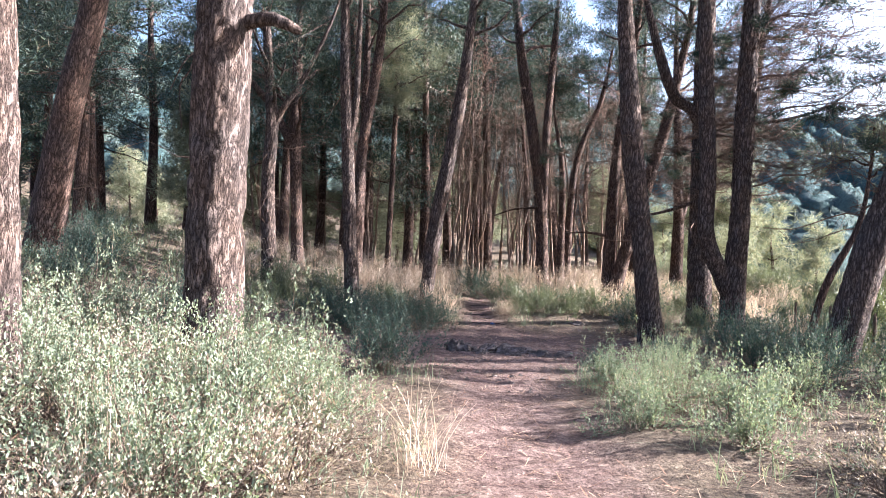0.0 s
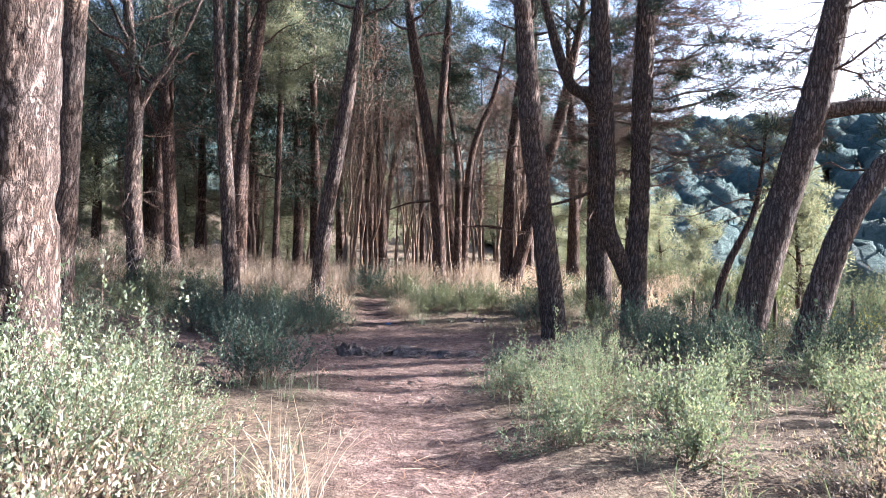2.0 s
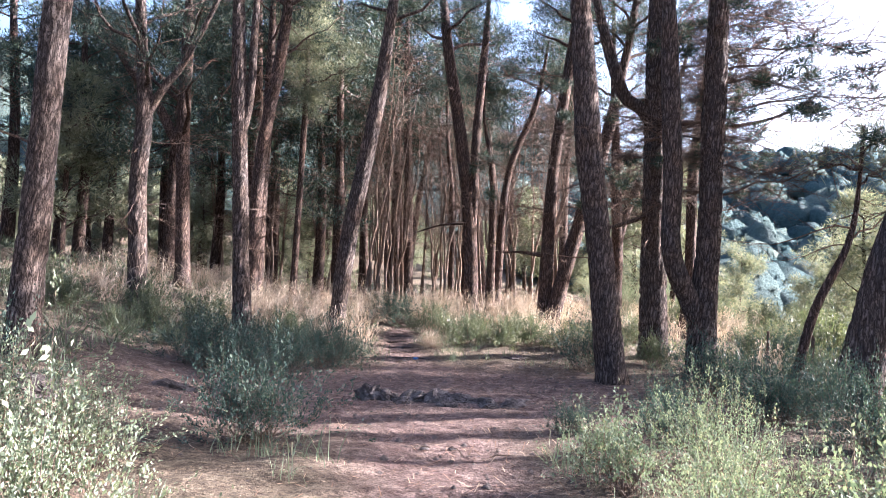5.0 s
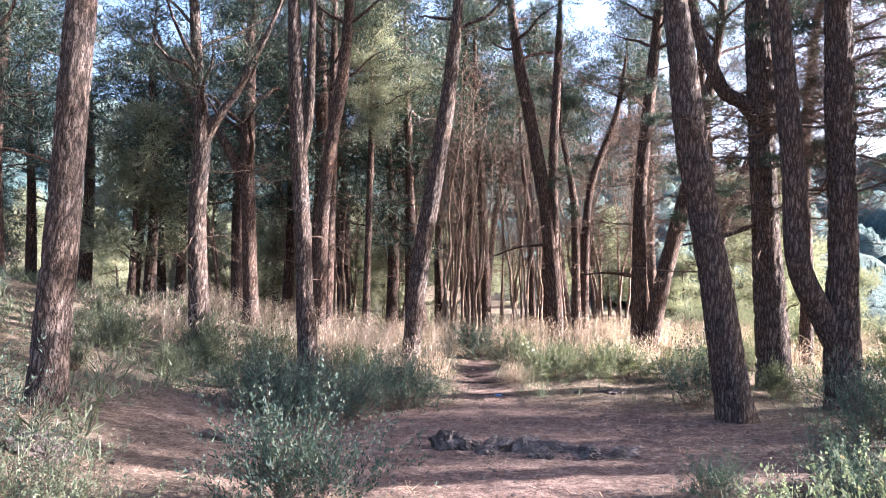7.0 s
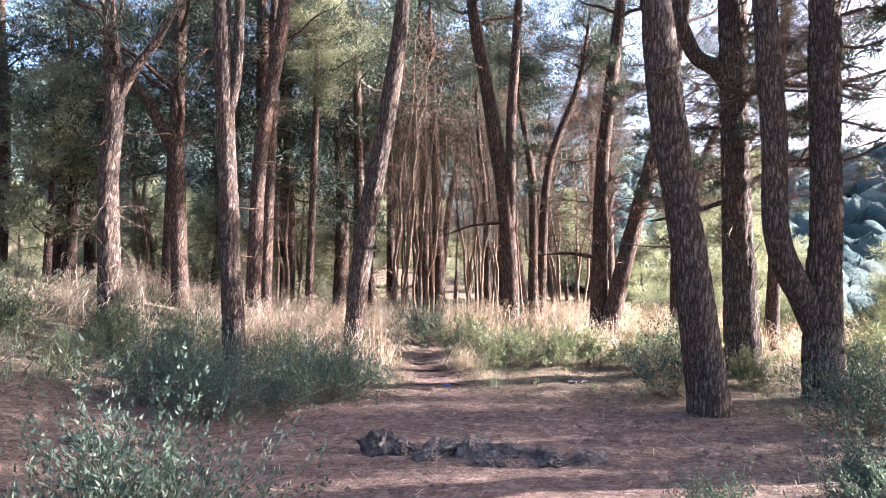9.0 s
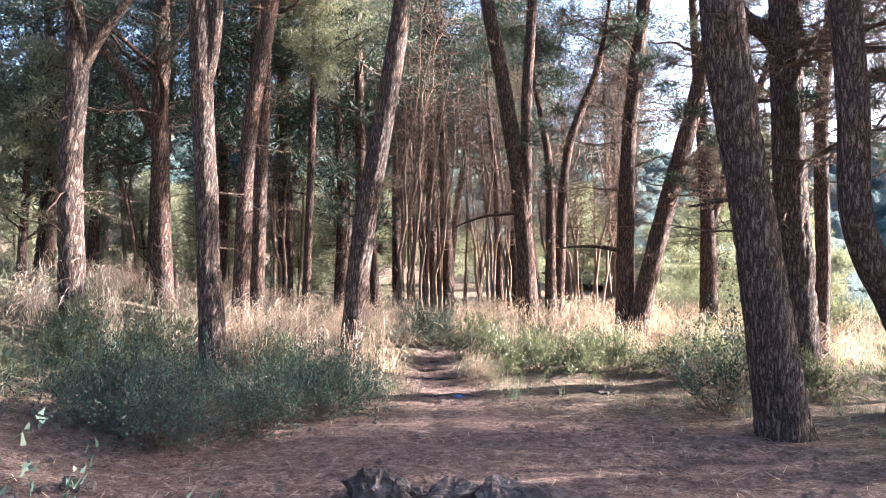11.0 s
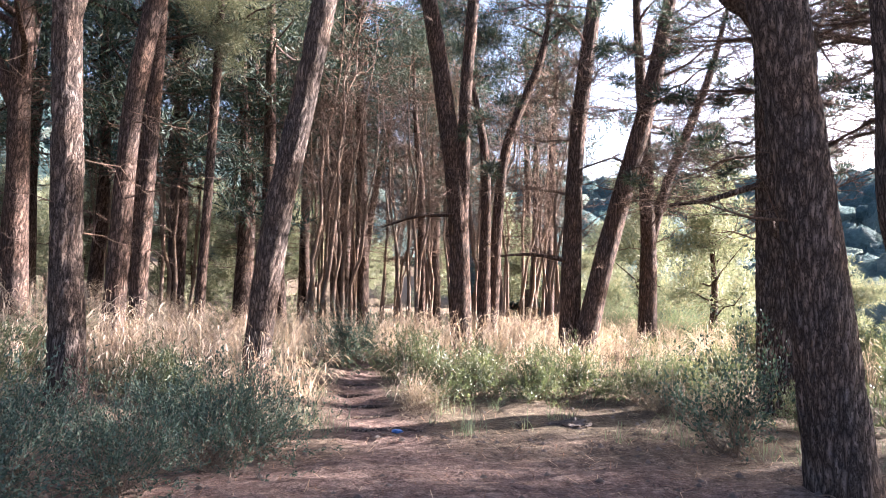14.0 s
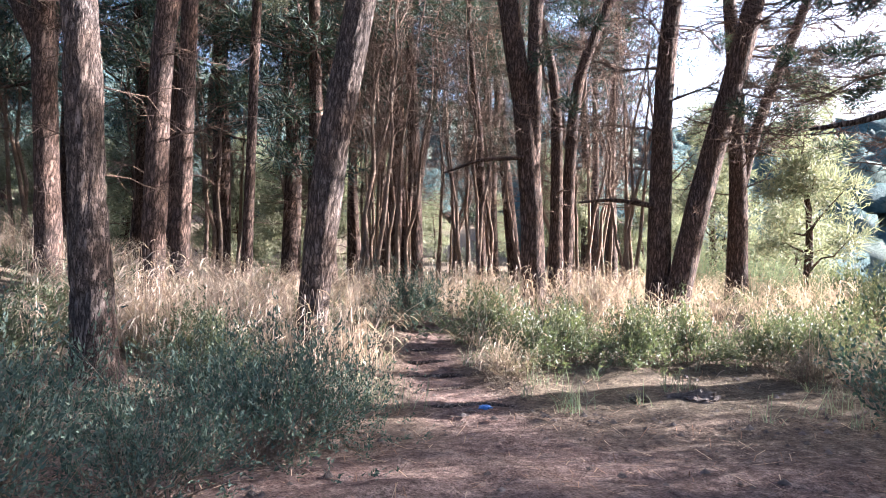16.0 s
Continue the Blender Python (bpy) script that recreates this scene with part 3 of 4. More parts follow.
def thicket_tree(seed, height):
    """A thin young tree of bare pale stems and fine twigs."""
    rng = np.random.default_rng(seed)
    root = new("bare_young_tree")
    twigs = []
    for k in range(3):
        br = limb_line(rng, (rng.normal() * 0.15, rng.normal() * 0.15, -0.1), rng.random() * 6.28, 1.42 + 0.06 * rng.normal(), height * (0.75 + 0.3 * rng.random()), 0.055, steps=9, wob=0.65)
        v, f = tube(smooth_line(br, 0.3), 7)
        part("stem", mesh_from("stem", v, f, TWIG, True), root)
        for s in range(44):
            q = br[3 + s % 7, :3] + (br[min(9, 4 + s % 7), :3] - br[3 + s % 7, :3]) * rng.random()
            az = rng.random() * 6.28
            tw = limb_line(rng, q, az, 0.45 + 0.45 * rng.normal(), 0.5 + 1.2 * rng.random(), 0.013, steps=4)
            twigs.append(tube(tw, 3))
            for u in range(3):
                twigs.append(tube(limb_line(rng, tw[1 + u, :3], az + rng.normal() * 0.8, 0.4 + 0.5 * rng.normal(), 0.55, 0.007, steps=2), 3))
    v, f = joined(twigs)
    tagged(part("twiggery", mesh_from("twiggery", v, f, DEADWOOD), root), kind="stuff")
    return tagged(root, "bare young tree with pale stems and brown twigs", "tree", "bare trees of the thicket")


def put(ob, x, y, s=1.0, turn=0.0, sink=0.0, first=False, sz=None):
    m = Matrix.LocRotScale((x, y, float(ground_z(x, y)) - sink), Euler((0, 0, turn)), (s, s, sz or s))
    if first:
        ob.matrix_basis = m
        return ob
    return copy_thing(ob, m)


def scatter(protos, spots, rng, lo=0.8, hi=1.2, sink=0.0):
    """Stands the prototypes on the spots in turn; the first stand of each is the prototype itself."""
    stood = set()
    for k, (x, y) in enumerate(spots):
        ob = protos[k % len(protos)]
        s, turn = lo + (hi - lo) * rng.random(), rng.random() * 6.28
        if ob not in stood:
            stood.add(ob)
            scatter.first.append((ob, x, y, s, turn, sink))
        else:
            put(ob, x, y, s, turn, sink)
    for ob, x, y, s, turn, sk in scatter.first:
        put(ob, x, y, s, turn, sk, True)
    scatter.first.clear()


scatter.first = []
rng = np.random.default_rng(77)


def spread_spots(n, x0, x1, y0, y1, gap):
    out = []
    for _ in range(n * 30):
        x, y = x0 + (x1 - x0) * rng.random(), y0 + (y1 - y0) * rng.random()
        if all((x - a) ** 2 + (y - b) ** 2 > gap * gap for a, b in out):
            out.append((x, y))
        if len(out) >= n:
            break
    return out


tall = [wood_pine(101, 11, 3.9, 2.9, 0.2, NEEDLE, 5, 84), wood_pine(102, 12.5, 4.6, 3.2, 0.22, NEEDLE, 5, 84), wood_pine(103, 9.5, 3.4, 2.6, 0.17, NEEDLE, 5, 84)]
high = [wood_pine(107, 13, 6.6, 3.0, 0.2, NEEDLE, 5, 80, 34), wood_pine(108, 12, 6.0, 2.8, 0.18, NEEDLE, 5, 80, 34)]
bushy = [wood_pine(104, 6.0, 0.7, 2.4, 0.12, NEEDLE_SUNLIT, 6, 115, 4), wood_pine(105, 4.6, 0.4, 2.0, 0.1, NEEDLE_SUNLIT, 6, 115, 4)]
shady = [wood_pine(106, 5.6, 0.9, 2.5, 0.12, NEEDLE, 5, 90, 4)]
# a dark belt of tall pines behind the clearing, and a few to the sunny side
# those from x 15 to 22 are unseen, added to shade path and clearing
scatter(tall, spread_spots(11, -24, -6.8, 29.5, 37, 2.9) + spread_spots(5, -24, -12, 19, 28, 3.6) + [(15.6, 16.4), (16.6, 18.7), (18.5, 16), (17.5, 12.3), (19.8, 21.3), (22, 18.5), (-17, 13), (-15, 8)], rng, 0.9, 1.25)
for x, y in [(-4.6, 31.8), (-3.9, 34.6), (-6.4, 34.8), (-1.9, 34.4), (2.2, 37.6), (5.2, 38.6), (-9.5, 46), (-16, 47)]:
    put(tall[int(rng.random() * 3)], x, y, 1.1 + 0.35 * rng.random(), rng.random() * 6.28)
scatter(high, [(-1.0, 33.2), (-0.6, 36.0), (1.4, 38.5)] + spread_spots(8, -6, 9, 38.5, 43, 2.2) + spread_spots(9, -4, 13, 43, 50, 2.6), rng, 1.05, 1.4)
scatter(shady, spread_spots(3, -26, -17, 30, 40, 3.6) + [(-15.5, 24)], rng, 0.9, 1.3)
# young pines on the slope behind, sunlight put into their pale needle colour
scatter(bushy, [(-10.3, 29.0), (-8.2, 40), (-6.0, 42.5), (-11.5, 41), (-14.5, 42), (-4.4, 40.5), (-9.8, 44.5), (-2.5, 44.0), (-3.4, 47)] + spread_spots(17, -30, 1, 50, 70, 3.6) + spread_spots(5, 1, 12, 50, 64, 3.6) + [(14.2, 46), (12.2, 49.0), (16.5, 48), (18.5, 53), (27.5, 52), (12.8, 31.5), (19.0, 41.0), (18.5, 27.5), (21.5, 31.5), (14.5, 39.5), (25.5, 40)], rng, 0.9, 1.3)
thin = [thicket_tree(201, 8.4), thicket_tree(202, 7.2), thicket_tree(203, 7.8)]
scatter(thin, spread_spots(19, -1.4, 9.0, 30, 37.5, 1.4) + spread_spots(5, -9, -2, 32, 38, 2.2), rng, 1.0, 1.4)

# ---- shrubs ----


def shrub(seed, height, radius, stems, count, leaf, wide, leaf_mat, stem_mat, name, label, category="shrub", simple=True):
    """A shrub: stout stems, a joined rest of fine shoots, and leaves gathered in tufts along the outer shoots; some sprigs stand out."""
    rng = np.random.default_rng(seed)
    root = new(name)
    twigs, tufts, ways = [], [], []
    heart = rng.random(3) * 6.28
    for k in range(stems):
        az = rng.random() * 6.28
        bulge = 1 + 0.3 * math.sin(2 * az + heart[0]) + 0.22 * math.sin(3 * az + heart[1])
        out = radius * bulge * (0.1 + 0.9 * math.sqrt(rng.random()))
        rise = height * (1.05 - 0.55 * min(1.3, out / radius) ** 2) * (0.55 + 0.55 * rng.random() + (0.35 if rng.random() < 0.14 else 0))
        elev = math.atan2(rise, out) + 0.12 * rng.normal()
        ln = math.hypot(out, rise)
        stout = k < 9
        br = limb_line(rng, (rng.normal() * radius * 0.13, rng.normal() * radius * 0.13, -0.03), az, elev, ln, 0.012 if stout else 0.004 + 0.003 * rng.random(), steps=5)
        if stout:
            v, f = tube(br, 5)
            part("stem", mesh_from("stem", v, f, stem_mat, True), root)
        else:
            twigs.append(tube(br[[0, 2, 4, 5]], 3))
        runs = [br[3:]]
        for s in range(5):
            e = min(1.45, elev * 0.8 + 0.35 + 0.35 * rng.normal())
            tw = limb_line(rng, br[2 + s % 4, :3], az + rng.normal() * 1.0, e, ln * (0.2 + 0.22 * rng.random()), 0.003, steps=3)
            if (k + s) % 2:
                twigs.append(tube(tw[[0, 2, 3]], 3))
            runs.append(tw[1:])
        for run in runs:
            for u in range(2):
                t = (0.25 + 0.75 * rng.random()) * (len(run) - 1.001)
                i = int(t)
                tufts.append(run[i, :3] + (run[i + 1, :3] - run[i, :3]) * (t - i))
                d = run[i + 1, :3] - run[i, :3]
                ways.append(d / (np.linalg.norm(d) + 1e-9) + np.array([0, 0, 0.3]))
    v, f = joined(twigs)
    tagged(part("twiggery", mesh_from("twiggery", v, f, stem_mat), root), kind="stuff")
    each = max(3, int(count / len(tufts)))
    tufts, ways = np.repeat(np.array(tufts), each, axis=0), np.repeat(np.array(ways), each, axis=0)
    along = rng.normal(size=(len(tufts), 1)) * leaf * 1.5
    places = tufts + ways * along + rng.normal(size=tufts.shape) * leaf * 0.45
    v, f = leaves(places, ways + rng.normal(size=ways.shape) * 0.4, leaf, wide, rng, simple)
    part("foliage", mesh_from("foliage", v, f, leaf_mat), root)
    return tagged(root, label, category, "shrubs of the undergrowth")


grey = [shrub(301, 0.85, 0.8, 70, 8200, 0.027, 0.007, LEAF_GREY, TWIG, "leafy_shrub", "grey-green small-leaved shrub on the forest floor", simple=False),
        shrub(302, 0.95, 0.7, 60, 6400, 0.033, 0.0085, LEAF_GREY, TWIG, "leafy_shrub", "grey-green upright shrub with twiggy base", simple=False),
        shrub(308, 0.75, 0.85, 66, 7200, 0.027, 0.007, LEAF_GREY, TWIG, "leafy_shrub", "grey-green spreading shrub with loose sprigs", simple=False)]
dusk = [shrub(303, 0.9, 1.0, 84, 7200, 0.04, 0.0085, LEAF_BLUE, TWIG, "low_shrub", "dusky green low spreading shrub"),
        shrub(309, 0.8, 0.85, 70, 6000, 0.038, 0.0085, LEAF_BLUE, TWIG, "low_shrub", "dusky green rounded shrub in the shade")]
dry = [shrub(304, 0.5, 0.7, 80, 2600, 0.026, 0.006, DRYLEAF, TWIG, "dry_shrub", "tan dry twiggy shrub with withered leaves")]
fresh = [shrub(305, 0.75, 0.7, 56, 5000, 0.044, 0.01, LEAF_GREEN, TWIG, "green_shrub", "bright green leafy shrub")]
scatter(grey, [(-1.4, 5.6), (-1.95, 4.7), (-1.3, 4.1), (-2.6, 5.4), (-1.3, 7.7), (-2.2, 8.9), (-3.3, 7.6), (-2.7, 4.2), (-1.9, 6.6), (-3.9, 9.4), (-3.3, 6.2), (-1.85, 9.4)], rng, 0.68, 1.15)
scatter(dusk, [(-2.1, 17.7), (-0.55, 18.9), (-1.2, 17.8), (-2.8, 16.9), (-0.2, 19.7), (-0.8, 11.2), (-3.9, 11.5), (9.3, 13.6), (6.4, 15.4), (5.6, 12.4), (6.8, 13.2), (-1.4, 20.3), (5.7, 10.8), (7.5, 11.0), (1.15, 26.2), (-6.4, 12.2), (-2.0, 16.4), (-7.2, 14.4), (-8.2, 12.0), (-9.4, 18.8), (-8.0, 16.3), (-10.6, 21.5), (-9.6, 14.8)], rng, 0.75, 1.05)
scatter(dry, [(3.3, 5.0), (-0.9, 4.9), (-1.6, 3.5), (-3.0, 4.8), (5.4, 6.8), (6.6, 8.4), (-2.9, 7.2), (6.4, 21.0), (5.7, 21.3), (2.0, 21.9), (-4.6, 10.2), (-5.8, 9.0), (-2.35, 6.2), (3.8, 4.4), (4.9, 5.6)], rng, 0.8, 1.2)
scatter(fresh, [(2.4, 22.6), (3.1, 22.9), (4.0, 22.5), (4.9, 22.8), (5.8, 22.4), (6.6, 22.2), (3.5, 24.2), (4.7, 24.3), (7.0, 23.4), (-1.6, 21.8), (-2.2, 22.8), (-3.6, 20.4), (-4.4, 19.7), (-3.6, 22.7), (-5.0, 21.2), (-6.3, 19.7), (-7.5, 21.5), (7.3, 20.2), (2.2, 24.6), (8.2, 23.8), (9.5, 16.2), (10.5, 19.0), (8.6, 14.9), (11.8, 14.5), (12.5, 17.8), (11.2, 22.5), (13.5, 25.5), (10.6, 26.0), (12.2, 30.5), (-0.7, 24.8), (-8.5, 18.5), (-6.5, 24.0)], rng, 0.75, 1.1)

for x, y, k in [(11 + 11 * rng.random(), 17 + 24 * rng.random(), 1.3 + 0.6 * rng.random()) for _ in range(16)]:
    put(fresh[0] if rng.random() < 0.5 else grey[0], x, y, k, rng.random() * 6.28)
small = shrub(310, 0.5, 0.48, 34, 2600, 0.031, 0.0085, LEAF_GREY, TWIG, "leafy_shrub", "small grey-green shrub with open leafy sprigs", simple=False)
put(small, 4.9, 7.2, 1.0, 2.0, 0.0, True)
for n, (x, y, k) in enumerate(((-0.9, 6.05, 0.74), (2.15, 7.5, 0.8), (2.75, 8.2, 0.74), (3.0, 7.0, 0.66), (2.7, 6.3, 0.55), (3.6, 7.9, 0.6), (4.3, 6.5, 0.5), (3.7, 5.7, 0.5), (2.3, 9.0, 0.62), (3.2, 9.5, 0.7), (4.5, 9.0, 0.6), (5.2, 8.0, 0.55), (6.2, 9.8, 0.6), (2.5, 10.3, 0.42), (1.95, 6.8, 0.5))):
    if k < 0.7:
        put(small, x, y, k * 1.7, x * 7)
    else:
        put(grey[n % 3], x, y, k, x * 7)
for x, y, k in ((3.5, 10.9, 0.55), (4.0, 12.0, 0.6), (2.6, 11.6, 0.4)):
    put(dusk[1], x, y, k, x * 3)
for x, y, k in ((-3.6, 18.2, 0.5), (-4.7, 18.4, 0.6), (-5.6, 16.8, 0.5), (-3.1, 19.3, 0.6)):
    put(fresh[0], x, y, k, x * 3)
for x, y, k in ((10.2, 17.2, 0.9), (11.0, 20.6, 1.1), (12.6, 22.6, 1.2), (13.8, 19.6, 1.1), (15.5, 25.5, 1.5), (12.0, 27.6, 1.2), (17.5, 29.0, 1.8), (14.0, 31.5, 1.6), (20.5, 34.0, 2.0), (18.0, 38.0, 2.0)):
    put(dusk[0] if k < 1.15 else fresh[0], x, y, k, x * 5)
sapling = shrub(306, 1.25, 0.75, 40, 2600, 0.055, 0.014, LEAF_BLUE, TWIG, "sapling", "dark green leafy sapling at the clearing's edge", "sapling", False)
put(sapling, 5.25, 19.0, 1.0, 0.4, 0.0, True)
YELLOW = leaf_material("yellow_broom_leaf", [(0.0, (0.3, 0.27, 0.05)), (1.0, (0.55, 0.47, 0.08))], (1.1, 1.1, 0.5), 0.35)
broom = shrub(307, 0.6, 0.8, 60, 3000, 0.04, 0.01, YELLOW, TWIG, "broom_bush", "yellow sunlit broom bush on the slope", "bush")
put(broom, 12.2, 16.4, 1.0, 0.0, 0.0, True)

# ---- dry grass ----


def straw(name, spots, rng, low, high, per, label, mat, width=0.0038, seed_heads=True):
    """Tufts of bent stalks, each a ribbon of three lengths."""
    vs, fs, k = [], [], 0
    for x, y, s in spots:
        z = float(ground_z(x, y)) - 0.02
        n = int(per * (0.6 + 0.8 * rng.random()))
        az = rng.random(n) * 6.28
        lean = np.abs(rng.normal(size=n)) * 0.4
        h = (low + (high - low) * rng.random(n)) * s
        base = np.stack([x + rng.normal(size=n) * 0.09 * s, y + rng.normal(size=n) * 0.09 * s, np.full(n, z)], axis=1)
        out = np.stack([np.cos(az), np.sin(az), np.zeros(n)], axis=1)
        side = np.stack([-np.sin(az + 0.8), np.cos(az + 0.8), np.zeros(n)], axis=1)
        rows = []
        droop = (0.05 + 0.09 * rng.random(n)) * s
        for t, w in ((0, 1.0), (0.4, 0.9), (0.75, 0.7), (0.97, 0.4), (1.0, 1.9), (1.1, 2.2), (1.2, 0.3)):
            u = min(t, 1.0)
            mid = base + out * (h * (0.6 * lean * u + 1.1 * lean * u * u))[:, None] + np.array([0, 0, 1.0]) * (h * (u - 0.5 * lean * u * u))[:, None]
            if t > 1.0:
                mid = mid + out * (droop * (t - 1.0) * 8)[:, None] - np.array([0, 0, 1.0]) * (droop * ((t - 1.0) * 9) ** 2 * 0.35)[:, None]
            if t >= 1.0 and not seed_heads:
                w = 0.15
                if t > 1.0:
                    continue
            rows += [mid - side * width * w, mid + side * width * w]
        v = np.stack(rows, axis=1)
        c = len(rows)
        idx = np.arange(n)[:, None] * c + k
        for a in range(0, c - 2, 2):
            fs.append(np.concatenate([idx + a, idx + a + 1, idx + a + 3, idx + a + 2], axis=1))
        vs.append(v.reshape(-1, 3))
        k += n * c
    return tagged(new(name, mesh_from(name, np.concatenate(vs), np.concatenate(fs), mat)), label, "grass", kind="stuff")


spots = []
for _ in range(1500):
    x, y = -9 + 24 * rng.random(), 22.0 + 10.5 * rng.random()
    if (y < 26.5 and abs(x - float(path_mid(y))) < 0.75) or (x > 1.8 and y < 23.6 + 0.5 * rng.random()) or (x > 8 and rng.random() < 0.6):
        continue
    if noise.noise(Vector((x * 0.55, y * 0.55, 3.0))) > -0.04 and rng.random() < 0.58:
        spots.append((x, y, 0.7 + 0.5 * rng.random()))
straw("dry_grass", spots, rng, 0.22, 1.0, 36, "tall pale dry grass under the pines", STRAW)
spots = [(-1.6 + 0.8 * rng.normal(), 22.9 + 0.4 * rng.normal(), 1.05) for _ in range(22)] + [(-2.6 + 0.5 * rng.normal(), 23.6 + 0.4 * rng.normal(), 1.0) for _ in range(8)] + [(4.4 + 1.6 * rng.normal(), 26.4 + 0.5 * rng.normal(), 0.85) for _ in range(16)] + [(-5.0 + 0.4 * rng.normal(), 21.8, 1.15) for _ in range(4)] + [(1.95, 22.2, 0.6), (5.9, 21.5, 0.6)] + [(9.3 + 10 * rng.random(), 10 + 24 * rng.random(), 0.35 + 0.3 * rng.random()) for _ in range(140)]
straw("tall_reed_grass", spots, rng, 0.5, 1.4, 32, "tall straw-coloured reed grass clumps", STRAW, 0.0045)
spots = []
for _ in range(1100):
    x, y = -9 + 20 * rng.random(), 3.0 + 24 * rng.random()
    if trodden(np.array(x), np.array(y)) < 0.3:
        spots.append((x, y, 0.5 + 0.6 * rng.random()))
straw("low_grass", spots, rng, 0.12, 0.42, 15, "thin low grass, part green and part dry", LEAF_GREY, 0.004, False)
spots = [(x + 0.3 * rng.normal(), y + 0.3 * rng.normal(), 0.9) for x, y in ((-0.9, 5.0), (-1.6, 4.6), (-2.3, 5.0), (-0.3, 5.6))]
straw("bent_grass", spots, rng, 0.3, 0.85, 40, "long bent straw and green grass stalks", STRAW, 0.0026, False)


def undergrowth(seed):
    """Low herbs and fallen brush on the banks off the path."""
    rng = np.random.default_rng(seed)
    cs, rs = [], []
    for x0, x1, y0, y1, n in ((-22, -3.2, 7, 30, 700), (-26, 10, 27, 50, 900), (8, 22, 8, 36, 420), (10, 45, 25, 70, 500)):
        x, y = x0 + (x1 - x0) * rng.random(n), y0 + (y1 - y0) * rng.random(n)
        z = ground_z(x, y)
        cs.append(np.stack([x, y, z + 0.06], axis=1))
        rs.append(0.16 + 0.24 * rng.random(n))
    v, f = blades(np.concatenate(cs), np.concatenate(rs), 32, 0.22, 0.012, rng, 0.75, 0.8)
    return tagged(new("undergrowth", mesh_from("undergrowth", v, f, LEAF_GREEN)), "low green herbs and brush on the forest floor", "undergrowth", kind="stuff")


undergrowth(21)

# ---- litter, stones and small things ----


def litter(n, seed):
    rng = np.random.default_rng(seed)
    x, y = -5 + 13 * rng.random(n), 3.0 + 22 * rng.random(n)
    z = ground_z(x, y) - 0.05 * trodden(x, y) + 0.008
    a = rng.random(n) * 6.28
    ln, w = 0.03 + 0.07 * rng.random(n), 0.0034
    d, s = np.stack([np.cos(a), np.sin(a), 0.25 * rng.normal(size=n)], axis=1) * ln[:, None], np.stack([-np.sin(a), np.cos(a), 0 * a], axis=1) * w
    p = np.stack([x, y, z + 0.01 * rng.random(n)], axis=1)
    v = np.stack([p - d - s, p + d - s, p + d + s, p - d + s], axis=1).reshape(-1, 3)
    me = mesh_from("needle_litter", v, np.arange(len(v)).reshape(-1, 4), LITTER)
    return tagged(new("needle_litter", me), "fallen brown pine needles and straw bits", "litter", kind="stuff")


litter(11000, 9)


def clods(n, seed):
    """Small dark lumps of earth and cones strewn over the clearing."""
    rng = np.random.default_rng(seed)
    ring = np.array([(math.cos(a), math.sin(a), 0) for a in np.arange(6) * math.pi / 3] + [(0, 0, 0.9)])
    vs, fs = [], []
    for k in range(n):
        x, y = -3.5 + 9.5 * rng.random(), 9 + 14 * rng.random()
        r = 0.01 + 0.04 * rng.random() ** 3
        p = ring * (0.7 + 0.6 * rng.random((7, 1))) * r + np.array([x, y, float(ground_z(x, y)) - 0.05 * float(trodden(np.array(x), np.array(y))) + 0.004])
        vs.append(p)
        fs.append(np.array([(i, (i + 1) % 6, 6) for i in range(6)]) + 7 * k)
    me = mesh_from("clods", np.concatenate(vs), np.concatenate(fs), ROCK, True)
    return tagged(new("clods", me), "small dark clods and cones on the earth", "clods", kind="stuff")


clods(1900, 12)


def rock(x, y, sx, sy, sz, seed, label="dark weathered stone half sunk in the path"):
    rng = np.random.default_rng(seed)
    bm = bmesh.new()
    bmesh.ops.create_icosphere(bm, subdivisions=4, radius=1)
    o = Vector(rng.random(3) * 50)
    for v in bm.verts:
        c = v.co.normalized()
        k = 1 + 0.45 * noise.noise(c * 1.3 + o) + 0.25 * noise.noise(c * 3.1 + o) - 0.3 * abs(noise.noise(c * 4.5 + o)) + 0.3 * abs(noise.noise(c * 9 + o))
        v.co = Vector((c.x * sx * k, c.y * sy * k, c.z * sz * k))
    me = bpy.data.meshes.new("rock")
    bm.to_mesh(me)
    bm.free()
    me.materials.append(ROCK)
    ob = new("rock", me)
    ob.location = (x, y, float(ground_z(x, y)) - 0.05 + sz * 0.15)
    ob.rotation_euler = (0.2 * rng.normal(), 0.2 * rng.normal(), rng.random() * 6.28)
    return tagged(ob, label, "rock", "stones across the path")


for k, (x, y, a, b, c) in enumerate([(0.38, 14.95, 0.21, 0.17, 0.19), (0.66, 14.85, 0.19, 0.15, 0.13), (1.0, 14.78, 0.25, 0.17, 0.1), (1.38, 14.55, 0.27, 0.18, 0.1), (1.75, 14.4, 0.3, 0.2, 0.12), (2.1, 14.2, 0.26, 0.17, 0.1), (2.45, 14.05, 0.22, 0.15, 0.08), (1.5, 14.1, 0.16, 0.13, 0.07), (0.85, 14.5, 0.14, 0.1, 0.07)]):
    rock(x, y, a, b, c, 40 + k)
for k, (x, y, a, b, c) in enumerate([(-3.3, 12.0, 0.3, 0.22, 0.16), (-2.4, 14.3, 0.25, 0.15, 0.09), (3.9, 20.8, 0.3, 0.16, 0.1), (3.3, 20.9, 0.2, 0.12, 0.08), (-2.0, 14.9, 0.14, 0.1, 0.07)]):
    rock(x, y, a, b, c, 60 + k, "grey weathered stone lying on the forest floor")


